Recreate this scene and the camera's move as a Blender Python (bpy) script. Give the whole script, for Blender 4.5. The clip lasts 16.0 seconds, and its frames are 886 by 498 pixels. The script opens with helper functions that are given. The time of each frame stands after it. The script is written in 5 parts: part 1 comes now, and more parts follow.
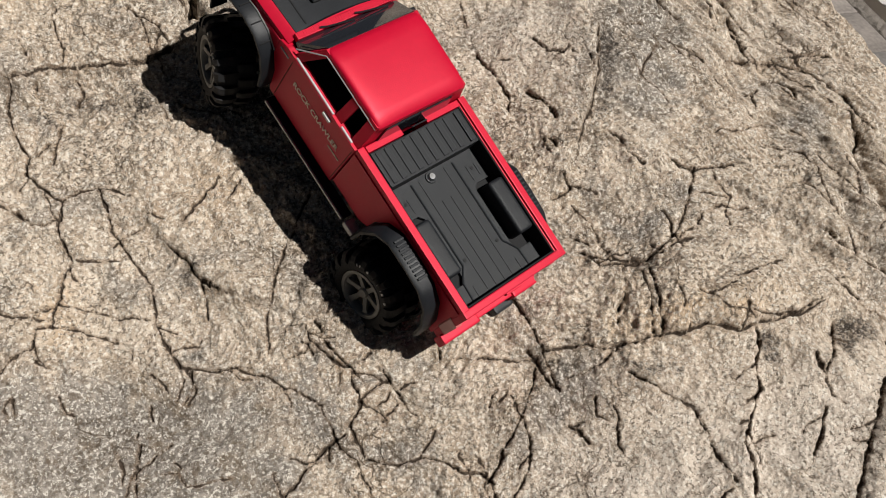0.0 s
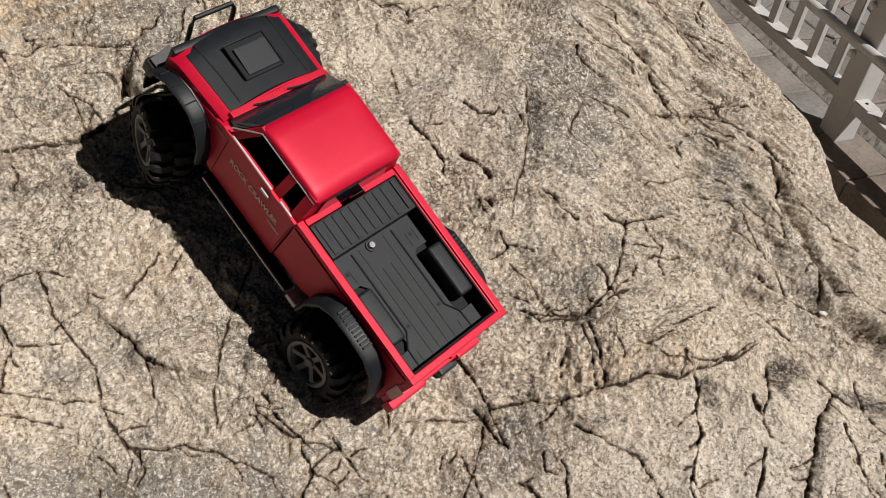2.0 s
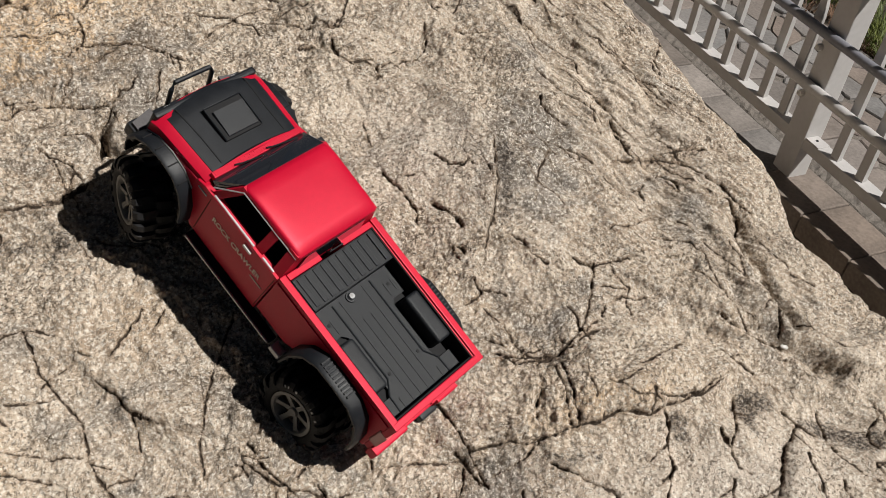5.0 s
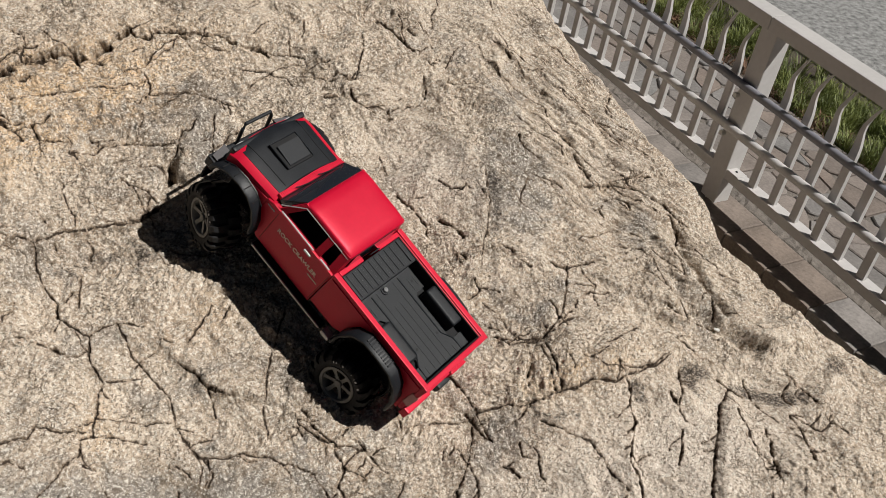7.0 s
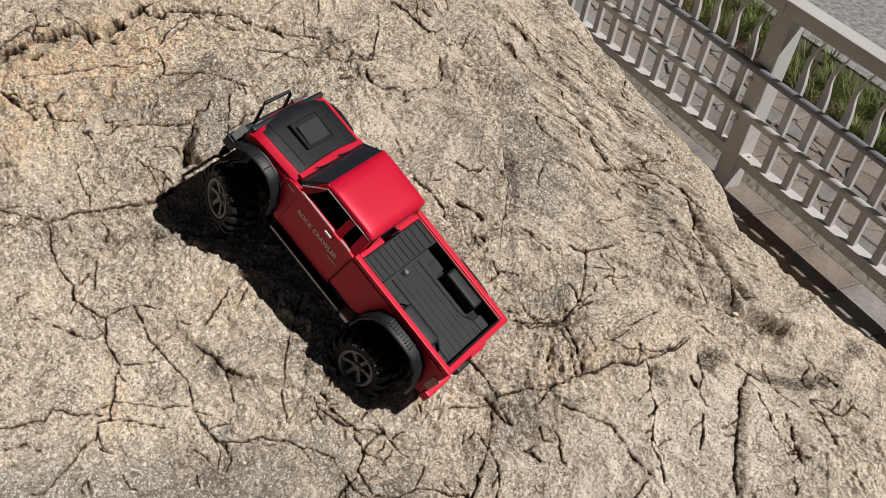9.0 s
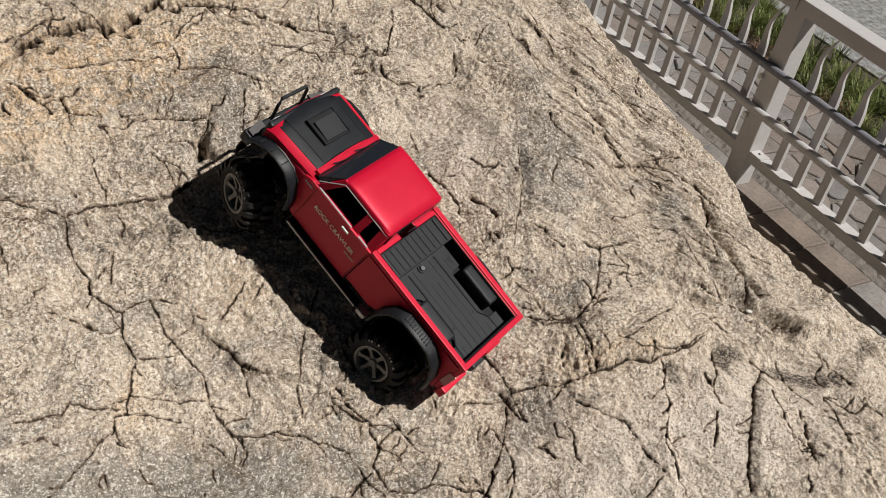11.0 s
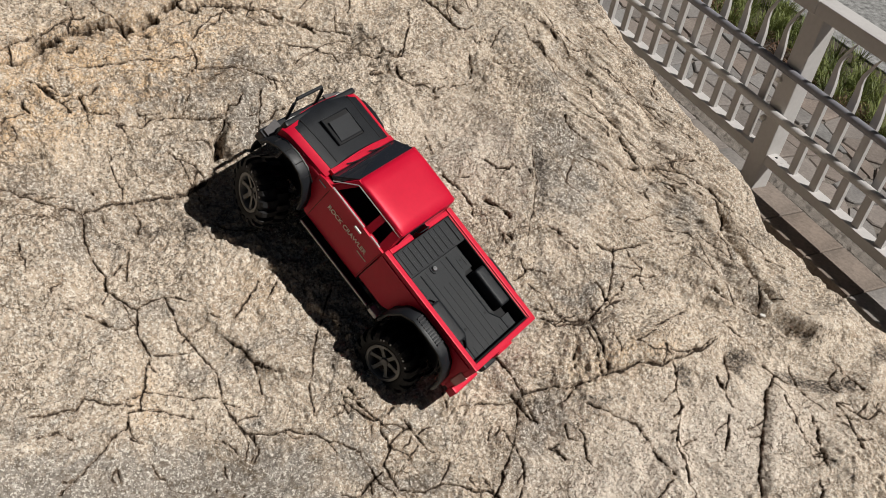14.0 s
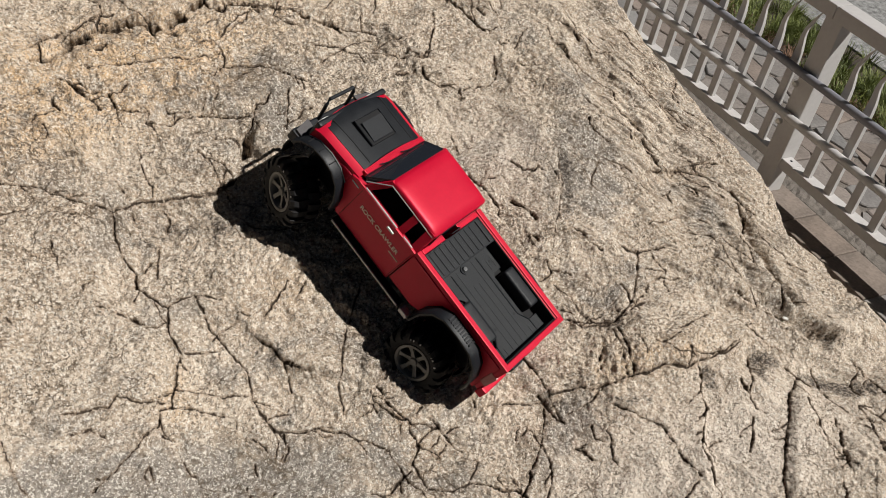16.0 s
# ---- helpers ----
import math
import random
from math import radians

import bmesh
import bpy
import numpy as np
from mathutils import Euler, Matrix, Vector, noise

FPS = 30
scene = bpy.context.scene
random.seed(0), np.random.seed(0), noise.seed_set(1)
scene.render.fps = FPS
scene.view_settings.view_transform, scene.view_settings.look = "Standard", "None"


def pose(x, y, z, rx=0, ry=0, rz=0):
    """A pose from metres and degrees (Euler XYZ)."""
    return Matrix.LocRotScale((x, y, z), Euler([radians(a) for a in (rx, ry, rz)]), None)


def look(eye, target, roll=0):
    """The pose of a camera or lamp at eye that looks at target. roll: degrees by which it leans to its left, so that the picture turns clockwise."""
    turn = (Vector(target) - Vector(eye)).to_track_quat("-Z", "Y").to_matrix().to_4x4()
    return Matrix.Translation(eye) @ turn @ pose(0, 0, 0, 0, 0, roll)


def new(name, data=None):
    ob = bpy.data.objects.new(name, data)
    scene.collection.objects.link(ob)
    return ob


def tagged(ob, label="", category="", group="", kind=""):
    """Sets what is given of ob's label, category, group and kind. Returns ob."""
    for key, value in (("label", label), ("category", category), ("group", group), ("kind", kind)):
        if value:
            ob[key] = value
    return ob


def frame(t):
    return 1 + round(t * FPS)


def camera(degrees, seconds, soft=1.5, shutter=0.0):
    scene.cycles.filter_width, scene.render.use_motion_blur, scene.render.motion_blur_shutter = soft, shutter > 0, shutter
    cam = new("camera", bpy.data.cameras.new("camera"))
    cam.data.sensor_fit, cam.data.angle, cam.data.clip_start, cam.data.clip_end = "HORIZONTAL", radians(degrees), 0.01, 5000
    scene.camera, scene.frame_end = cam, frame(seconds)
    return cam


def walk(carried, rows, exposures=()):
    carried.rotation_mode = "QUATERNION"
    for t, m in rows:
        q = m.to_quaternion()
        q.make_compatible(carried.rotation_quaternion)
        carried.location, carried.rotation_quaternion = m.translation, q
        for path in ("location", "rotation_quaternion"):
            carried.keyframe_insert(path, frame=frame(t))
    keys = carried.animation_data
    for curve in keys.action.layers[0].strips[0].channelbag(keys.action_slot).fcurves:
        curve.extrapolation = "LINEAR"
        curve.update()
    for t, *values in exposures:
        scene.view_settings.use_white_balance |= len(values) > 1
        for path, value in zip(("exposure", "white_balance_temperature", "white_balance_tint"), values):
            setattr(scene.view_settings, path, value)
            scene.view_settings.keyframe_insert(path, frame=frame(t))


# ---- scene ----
cam = camera(48.0, 16.0, soft=0.75)
PATH = [
    (0, (-1.575, -1.314, 1.181), (-1.039, -0.004, -0.232), 8.6),
    (0.5, (-1.561, -1.313, 1.198), (-0.991, 0.009, -0.19), 8.3),
    (1, (-1.572, -1.311, 1.208), (-0.965, 0.01, -0.165), 8.6),
    (1.5, (-1.585, -1.303, 1.212), (-0.94, 0.009, -0.152), 9.1),
    (2, (-1.577, -1.304, 1.223), (-0.918, 0.02, -0.123), 8.6),
    (2.5, (-1.577, -1.286, 1.205), (-0.889, 0.038, -0.126), 8.8),
    (3, (-1.577, -1.287, 1.213), (-0.87, 0.04, -0.106), 8.8),
    (3.5, (-1.588, -1.277, 1.22), (-0.863, 0.047, -0.093), 8.9),
    (4, (-1.593, -1.283, 1.23), (-0.863, 0.043, -0.076), 8.8),
    (4.5, (-1.588, -1.29, 1.238), (-0.856, 0.043, -0.06), 8.6),
    (4.7, (-1.589, -1.294, 1.247), (-0.858, 0.042, -0.049), 8.5),
    (6.8, (-1.896, -1.556, 1.444), (-1.009, -0.223, 0.245), 10.7),
    (7, (-1.898, -1.553, 1.445), (-1.011, -0.223, 0.243), 10.8),
    (7.5, (-1.91, -1.55, 1.445), (-1.019, -0.225, 0.241), 10.9),
    (8, (-1.926, -1.538, 1.449), (-1.031, -0.225, 0.236), 11.2),
    (8.5, (-1.938, -1.521, 1.446), (-1.037, -0.218, 0.226), 11.4),
    (9, (-1.938, -1.524, 1.416), (-1.038, -0.216, 0.2), 11.5),
    (11.3, (-1.97, -1.503, 1.415), (-1.071, -0.208, 0.184), 12.0),
    (11.5, (-1.975, -1.499, 1.424), (-1.08, -0.209, 0.184), 12.0),
    (12, (-1.989, -1.495, 1.431), (-1.093, -0.208, 0.19), 12.1),
    (12.5, (-1.988, -1.502, 1.429), (-1.097, -0.209, 0.191), 12.1),
    (13, (-1.974, -1.513, 1.419), (-1.093, -0.207, 0.188), 11.8),
    (13.5, (-1.957, -1.52, 1.424), (-1.088, -0.207, 0.192), 11.6),
    (14, (-1.956, -1.519, 1.421), (-1.091, -0.201, 0.191), 11.6),
    (14.5, (-1.979, -1.51, 1.416), (-1.105, -0.195, 0.188), 12.0),
    (15, (-2.008, -1.497, 1.42), (-1.123, -0.191, 0.19), 12.4),
    (15.5, (-2.022, -1.495, 1.425), (-1.138, -0.189, 0.195), 12.5),
    (16, (-2.021, -1.491, 1.42), (-1.139, -0.185, 0.189), 12.6),
]
walk(cam, [(t, look(eye, target, roll)) for t, eye, target, roll in PATH])

# ---- world and light ----
SUN_AZ, SUN_EL = 138.0, 53.0          # degrees clockwise from +y, and above the horizon
world = bpy.data.worlds.new("sky")
scene.world = world
world.use_nodes = True
sky = world.node_tree.nodes.new("ShaderNodeTexSky")
sky.sky_type, sky.sun_disc = "NISHITA", False
sky.sun_elevation, sky.sun_rotation = radians(SUN_EL), radians(SUN_AZ)
background = world.node_tree.nodes["Background"]
background.inputs["Strength"].default_value = 0.0065
world.node_tree.links.new(sky.outputs["Color"], background.inputs["Color"])
sun = new("sun", bpy.data.lights.new("sun", "SUN"))
sun.data.energy, sun.data.angle, sun.data.color = 5.6, radians(0.55), (1.0, 0.967, 0.912)
to_sun = Vector((math.sin(radians(SUN_AZ)) * math.cos(radians(SUN_EL)), math.cos(radians(SUN_AZ)) * math.cos(radians(SUN_EL)), math.sin(radians(SUN_EL))))
sun.matrix_world = look(to_sun * 8, (0, 0, 0))
scene.view_settings.exposure = -0.09


# ---- materials ----
def material(name, base, rough=0.6, metal=0.0, coat=0.0, vary=0.0, scale=30.0, bump=0.0, bump_scale=200.0, spread=0.0, second=None, gloss=0.5):
    """A node material: base colour varied by two sizes of noise, with fine relief. spread: change from object to object."""
    m = bpy.data.materials.new(name)
    m.use_nodes = True
    nodes, link = m.node_tree.nodes, m.node_tree.links.new
    b = nodes["Principled BSDF"]
    b.inputs["Roughness"].default_value, b.inputs["Metallic"].default_value, b.inputs["Coat Weight"].default_value = rough, metal, coat
    coord = nodes.new("ShaderNodeTexCoord")
    colour = None
    if vary or spread or second:
        large, fine = nodes.new("ShaderNodeTexNoise"), nodes.new("ShaderNodeTexNoise")
        large.inputs["Scale"].default_value, fine.inputs["Scale"].default_value = scale, scale * 9
        large.inputs["Detail"].default_value = fine.inputs["Detail"].default_value = 5
        link(coord.outputs["Object"], large.inputs["Vector"]), link(coord.outputs["Object"], fine.inputs["Vector"])
        mix = nodes.new("ShaderNodeMix")
        mix.data_type = "RGBA"
        ramp = nodes.new("ShaderNodeMapRange")
        ramp.inputs[1].default_value, ramp.inputs[2].default_value = 0.35, 0.65
        both = nodes.new("ShaderNodeMath")
        both.operation = "MULTIPLY_ADD"
        link(fine.outputs["Fac"], both.inputs[0])
        both.inputs[1].default_value = 0.5
        half = nodes.new("ShaderNodeMath")
        half.operation = "MULTIPLY"
        link(large.outputs["Fac"], half.inputs[0])
        half.inputs[1].default_value = 0.5
        link(half.outputs[0], both.inputs[2])
        link(both.outputs[0], ramp.inputs[0])
        link(ramp.outputs[0], mix.inputs["Factor"])
        dark = second or tuple(c * (1 - vary) for c in base)
        light = base if second else tuple(min(1, c * (1 + vary)) for c in base)
        mix.inputs["A"].default_value, mix.inputs["B"].default_value = (*dark, 1), (*light, 1)
        colour = mix.outputs["Result"]
        if spread:
            info, hsv = nodes.new("ShaderNodeObjectInfo"), nodes.new("ShaderNodeHueSaturation")
            val = nodes.new("ShaderNodeMapRange")
            val.inputs[3].default_value, val.inputs[4].default_value = 1 - spread, 1 + spread
            link(info.outputs["Random"], val.inputs[0]), link(val.outputs[0], hsv.inputs["Value"])
            sat = nodes.new("ShaderNodeMath")
            sat.operation = "FRACT"
            seven = nodes.new("ShaderNodeMath")
            seven.operation = "MULTIPLY"
            link(info.outputs["Random"], seven.inputs[0])
            seven.inputs[1].default_value = 7.0
            link(seven.outputs[0], sat.inputs[0])
            sat2 = nodes.new("ShaderNodeMapRange")
            sat2.inputs[3].default_value, sat2.inputs[4].default_value = 0.3, 1.7
            link(sat.outputs[0], sat2.inputs[0]), link(sat2.outputs[0], hsv.inputs["Saturation"])
            link(colour, hsv.inputs["Color"])
            colour = hsv.outputs["Color"]
        link(colour, b.inputs["Base Color"])
        rr = nodes.new("ShaderNodeMapRange")
        rr.inputs[3].default_value, rr.inputs[4].default_value = max(0.02, rough - 0.08), min(1, rough + 0.08)
        link(large.outputs["Fac"], rr.inputs[0]), link(rr.outputs[0], b.inputs["Roughness"])
    else:
        b.inputs["Base Color"].default_value = (*base, 1)
    b.inputs["Specular IOR Level"].default_value = gloss
    if bump:
        n, bp = nodes.new("ShaderNodeTexNoise"), nodes.new("ShaderNodeBump")
        n.inputs["Scale"].default_value, n.inputs["Detail"].default_value = bump_scale, 6
        bp.inputs["Strength"].default_value, bp.inputs["Distance"].default_value = 1.0, bump
        link(coord.outputs["Object"], n.inputs["Vector"]), link(n.outputs["Fac"], bp.inputs["Height"]), link(bp.outputs["Normal"], b.inputs["Normal"])
    return m


def rock_material():
    """Weathered granite: tan skin, grey bare patches, dark lichen, quartz and mica grains, cracks coloured dark brown.
    """
    m = bpy.data.materials.new("granite")
    m.use_nodes = True
    nodes, link = m.node_tree.nodes, m.node_tree.links.new
    b = nodes["Principled BSDF"]
    coord = nodes.new("ShaderNodeTexCoord").outputs["Object"]

    def tex(scale, detail=6, rough=0.6, distort=0.0):
        n = nodes.new("ShaderNodeTexNoise")
        n.inputs["Scale"].default_value, n.inputs["Detail"].default_value = scale, detail
        n.inputs["Roughness"].default_value, n.inputs["Distortion"].default_value = rough, distort
        link(coord, n.inputs["Vector"])
        return n.outputs["Fac"]

    def span(value, a, c, lo=0.0, hi=1.0):
        n = nodes.new("ShaderNodeMapRange")
        n.inputs[1].default_value, n.inputs[2].default_value, n.inputs[3].default_value, n.inputs[4].default_value = a, c, lo, hi
        link(value, n.inputs[0])
        return n.outputs[0]

    def calc(op, p, q):
        n = nodes.new("ShaderNodeMath")
        n.operation = op
        for k, v in enumerate((p, q)):
            if isinstance(v, (int, float)):
                n.inputs[k].default_value = v
            else:
                link(v, n.inputs[k])
        return n.outputs[0]

    def blend(fac, p, q):
        n = nodes.new("ShaderNodeMix")
        n.data_type = "RGBA"
        link(fac, n.inputs["Factor"])
        for key, v in (("A", p), ("B", q)):
            if isinstance(v, tuple):
                n.inputs[key].default_value = (*v, 1)
            else:
                link(v, n.inputs[key])
        return n.outputs["Result"]

    def mask(name):
        n = nodes.new("ShaderNodeAttribute")
        n.attribute_name = name
        return n.outputs["Fac"]

    skin = blend(span(tex(5, 4), 0.35, 0.65), (0.41, 0.315, 0.232), (0.54, 0.442, 0.346))
    skin = blend(span(tex(100, 5, 0.68), 0.46, 0.58), skin, (0.65, 0.555, 0.45))
    grey = blend(span(tex(110, 5, 0.7), 0.42, 0.58), (0.19, 0.167, 0.144), (0.38, 0.338, 0.294))
    worn = calc("ADD", span(tex(8, 9, 0.74, 0.8), 0.40, 0.60, -0.42, 0.58), mask("grey"))
    colour = blend(span(worn, 0.2, 0.8), skin, grey)
    stain = calc("MULTIPLY", span(tex(21, 9, 0.78, 1.2), 0.53, 0.62), 0.50)
    colour = blend(stain, colour, (0.23, 0.165, 0.10))
    colour = blend(calc("MULTIPLY", span(tex(40, 5), 0.35, 0.62), mask("rust")), colour, (0.66, 0.465, 0.285))
    colour = blend(calc("MULTIPLY", span(tex(33, 6, 0.7), 0.30, 0.55, 0.3, 0.9), mask("pale")), colour, (0.63, 0.545, 0.465))
    # grains: pale quartz and dark mica, a few millimetres across
    pale = span(tex(230, 2, 0.6), 0.545, 0.595, 0.0, 0.68)
    colour = blend(pale, colour, (0.80, 0.75, 0.67))
    patch = span(tex(14, 6, 0.7), 0.36, 0.64, 0.45, 1.0)
    dark = calc("MULTIPLY", span(tex(190, 3, 0.65), 0.55, 0.59, 0.0, 0.88), patch)
    colour = blend(dark, colour, (0.12, 0.09, 0.062))
    dark2 = calc("MULTIPLY", span(tex(75, 6, 0.8), 0.575, 0.625), span(worn, 0.0, 0.9, 0.15, 0.75))
    colour = blend(dark2, colour, (0.13, 0.10, 0.075))
    stretch = nodes.new("ShaderNodeMapping")
    stretch.inputs["Scale"].default_value, stretch.inputs["Rotation"].default_value = (1.5, 0.55, 1.0), (0.0, 0.0, radians(24))
    link(coord, stretch.inputs["Vector"])
    marks = nodes.new("ShaderNodeTexNoise")
    marks.inputs["Scale"].default_value, marks.inputs["Detail"].default_value, marks.inputs["Roughness"].default_value = 62, 6, 0.72
    link(stretch.outputs["Vector"], marks.inputs["Vector"])
    flake = calc("MULTIPLY", span(marks.outputs["Fac"], 0.565, 0.605), span(tex(9, 4, 0.6), 0.40, 0.58, 0.10, 0.65))
    colour = blend(flake, colour, (0.12, 0.085, 0.055))
    pits = calc("MULTIPLY", span(tex(140, 5, 0.70, 0.6), 0.545, 0.595), mask("pitted"))
    colour = blend(calc("MULTIPLY", pits, 0.66), colour, (0.15, 0.105, 0.068))
    colour = blend(calc("MULTIPLY", mask("streak"), span(tex(150, 5, 0.7), 0.36, 0.58, 0.15, 0.9)), colour, (0.17, 0.125, 0.088))
    # hairline crazing, in patches
    bent = nodes.new("ShaderNodeTexNoise")
    bent.inputs["Scale"].default_value, bent.inputs["Detail"].default_value = 22, 5
    link(coord, bent.inputs["Vector"])
    shift = nodes.new("ShaderNodeVectorMath")
    shift.operation = "MULTIPLY_ADD"
    shift.inputs[1].default_value = (0.07, 0.07, 0.07)
    link(bent.outputs["Color"], shift.inputs[0]), link(coord, shift.inputs[2])
    hair = None
    for size, wide in ((13, 0.022), (31, 0.034)):
        cell = nodes.new("ShaderNodeTexVoronoi")
        cell.feature = "DISTANCE_TO_EDGE"
        cell.inputs["Scale"].default_value = size
        link(shift.outputs["Vector"], cell.inputs["Vector"])
        line = calc("MULTIPLY", span(cell.outputs["Distance"], 0.3 * wide, wide, 1.0, 0.0), span(tex(0.6 * size, 4, 0.6), 0.50, 0.60))
        hair = line if hair is None else calc("MAXIMUM", hair, line)
    hair = calc("MULTIPLY", hair, span(mask("pitted"), 0.0, 0.6, 0.25, 1.0))
    colour = blend(calc("MULTIPLY", hair, 0.72), colour, (0.12, 0.082, 0.052))
    lichen = span(calc("ADD", calc("ADD", tex(90, 8, 0.8), calc("MULTIPLY", tex(28, 6, 0.65), 0.9)), calc("MULTIPLY", mask("lichen"), 0.52)), 1.10, 1.30, 0.0, 0.95)
    lichen = calc("MULTIPLY", lichen, span(tex(160, 5, 0.75), 0.42, 0.55, 0.30, 1.0))
    colour = blend(lichen, colour, (0.040, 0.030, 0.024))
    # colour turns brown beside a crack and nearly black inside it
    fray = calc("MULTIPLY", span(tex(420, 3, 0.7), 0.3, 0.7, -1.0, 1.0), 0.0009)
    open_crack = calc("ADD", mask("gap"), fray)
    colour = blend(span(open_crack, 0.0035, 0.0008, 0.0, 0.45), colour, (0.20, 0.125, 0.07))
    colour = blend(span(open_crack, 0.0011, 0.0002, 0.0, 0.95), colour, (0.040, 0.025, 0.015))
    link(colour, b.inputs["Base Color"])
    b.inputs["Specular IOR Level"].default_value = 0.35
    link(span(tex(260, 3), 0.4, 0.7, 0.85, 0.55), b.inputs["Roughness"])
    height = calc("ADD", calc("MULTIPLY", tex(85, 8, 0.72), 0.0042), calc("MULTIPLY", tex(200, 4, 0.65), 0.0036))
    height = calc("SUBTRACT", height, calc("ADD", calc("MULTIPLY", pits, 0.0022), calc("MULTIPLY", hair, 0.0018)))
    bp = nodes.new("ShaderNodeBump")
    bp.inputs["Strength"].default_value, bp.inputs["Distance"].default_value = 1.0, 1.0
    link(height, bp.inputs["Height"]), link(bp.outputs["Normal"], b.inputs["Normal"])
    return m


granite = rock_material()
red_paint = material("red_plastic", (0.49, 0.004, 0.028), 0.42, metal=0.15, vary=0.05, scale=14, bump=0.00015, bump_scale=900, gloss=0.28)
black_plastic = material("black_plastic", (0.0095, 0.0108, 0.0135), 0.45, vary=0.2, scale=40, bump=0.0002, bump_scale=1500, gloss=0.3)
liner_plastic = material("liner_plastic", (0.0105, 0.012, 0.0145), 0.5, vary=0.2, scale=40, bump=0.0003, bump_scale=1800, gloss=0.3)
dark_void = material("dark_interior", (0.010, 0.010, 0.011), 0.8, vary=0.2, scale=20, gloss=0.3)
# bumper corner plates: the lighter grey stands in for a glancing reflection
sheen_plastic = material("sheen_plastic", (0.075, 0.070, 0.072), 0.5, vary=0.15, scale=40, bump=0.0002, bump_scale=1500, gloss=0.3)
rubber = material("tyre_rubber", (0.014, 0.014, 0.015), 0.6, vary=0.3, scale=60, bump=0.0004, bump_scale=700, gloss=0.3)
rim_metal = material("rim_grey", (0.23, 0.225, 0.21), 0.5, metal=0.2, vary=0.2, scale=60)
steel = material("steel", (0.70, 0.70, 0.70), 0.25, metal=1.0, vary=0.1, scale=80)
trim_silver = material("silver_trim", (0.42, 0.42, 0.43), 0.35, metal=0.4, vary=0.15, scale=80)
print_paint = material("print_paint", (0.88, 0.74, 0.62), 0.5)
lamp_red = material("lamp_red", (0.45, 0.10, 0.10), 0.2, coat=0.5)
glass_dark = material("windscreen", (0.018, 0.020, 0.026), 0.08, coat=0.6)
# upper rail's pipe paint, darkened for the shade under the top rail
shaded_pipe = material("shaded_pipe_paint", (0.20, 0.20, 0.225), 0.5, vary=0.12, scale=12, bump=0.0003, bump_scale=300)
fence_paint = material("fence_paint", (0.46, 0.445, 0.438), 0.5, vary=0.06, scale=9, bump=0.0003, bump_scale=300)
pipe_paint = material("pipe_paint", (0.48, 0.465, 0.46), 0.5, vary=0.1, scale=12, bump=0.0003, bump_scale=300)
slab_stone = material("slab_stone", (0.185, 0.163, 0.148), 0.8, vary=0.3, scale=14, bump=0.0014, bump_scale=160, spread=0.28)
flag_stone = material("flag_stone", (0.175, 0.155, 0.143), 0.8, vary=0.25, scale=12, bump=0.0015, bump_scale=120, spread=0.14)
mortar = material("mortar", (0.135, 0.118, 0.103), 0.9, vary=0.4, scale=50, bump=0.003, bump_scale=180)
soil = material("soil", (0.05, 0.038, 0.029), 0.95, vary=0.45, scale=8, bump=0.006, bump_scale=60)
asphalt = material("asphalt", (0.37, 0.37, 0.365), 0.85, bump=0.003, bump_scale=200, second=(0.05, 0.05, 0.05), scale=48)
blade_green = material("grass_green", (0.20, 0.225, 0.050), 0.6, second=(0.050, 0.075, 0.018), scale=9)
weed_brown = material("weed_brown", (0.16, 0.085, 0.045), 0.75, second=(0.06, 0.035, 0.022), scale=12)
chip_white = material("chip_white", (0.6, 0.58, 0.55), 0.6, vary=0.1, scale=50)


# ---- mesh helpers ----
def thing(name, label, category, m=None, group="", kind=""):
    ob = new(name)
    ob.empty_display_size = 0.05
    if m is not None:
        ob.matrix_world = m
    return tagged(ob, label, category, group, kind)


def part(name, bm, mat, parent=None, label="", m=None, smooth=False):
    """One bmesh as one mesh object under a thing or a part."""
    me = bpy.data.meshes.new(name)
    bmesh.ops.recalc_face_normals(bm, faces=bm.faces)
    bm.to_mesh(me)
    bm.free()
    me.materials.append(mat)
    if smooth:
        for p in me.polygons:
            p.use_smooth = True
        me.set_sharp_from_angle(angle=radians(38))
    ob = new(name, me)
    ob.parent = parent
    if m is not None:
        ob.matrix_basis = m
    return tagged(ob, label)


def box(x0, x1, y0, y1, z0, z1, bevel=0.0, seg=2, bm=None):
    bm = bm or bmesh.new()
    made = bmesh.ops.create_cube(bm, size=1)["verts"]
    for v in made:
        v.co = Vector((x0 + (v.co.x + 0.5) * (x1 - x0), y0 + (v.co.y + 0.5) * (y1 - y0), z0 + (v.co.z + 0.5) * (z1 - z0)))
    if bevel:
        edges = list({e for v in made for e in v.link_edges})
        bmesh.ops.bevel(bm, geom=edges, offset=bevel, segments=seg, affect="EDGES", profile=0.6)
    return bm


def loft(rings, bm=None, caps=True):
    """A skin over closed rings of equally many points."""
    bm = bm or bmesh.new()
    vs = [[bm.verts.new(p) for p in ring] for ring in rings]
    n = len(vs[0])
    for a, c in zip(vs, vs[1:]):
        for k in range(n):
            bm.faces.new((a[k], a[(k + 1) % n], c[(k + 1) % n], c[k]))
    if caps:
        bm.faces.new(vs[0][::-1]), bm.faces.new(vs[-1])
    return bm


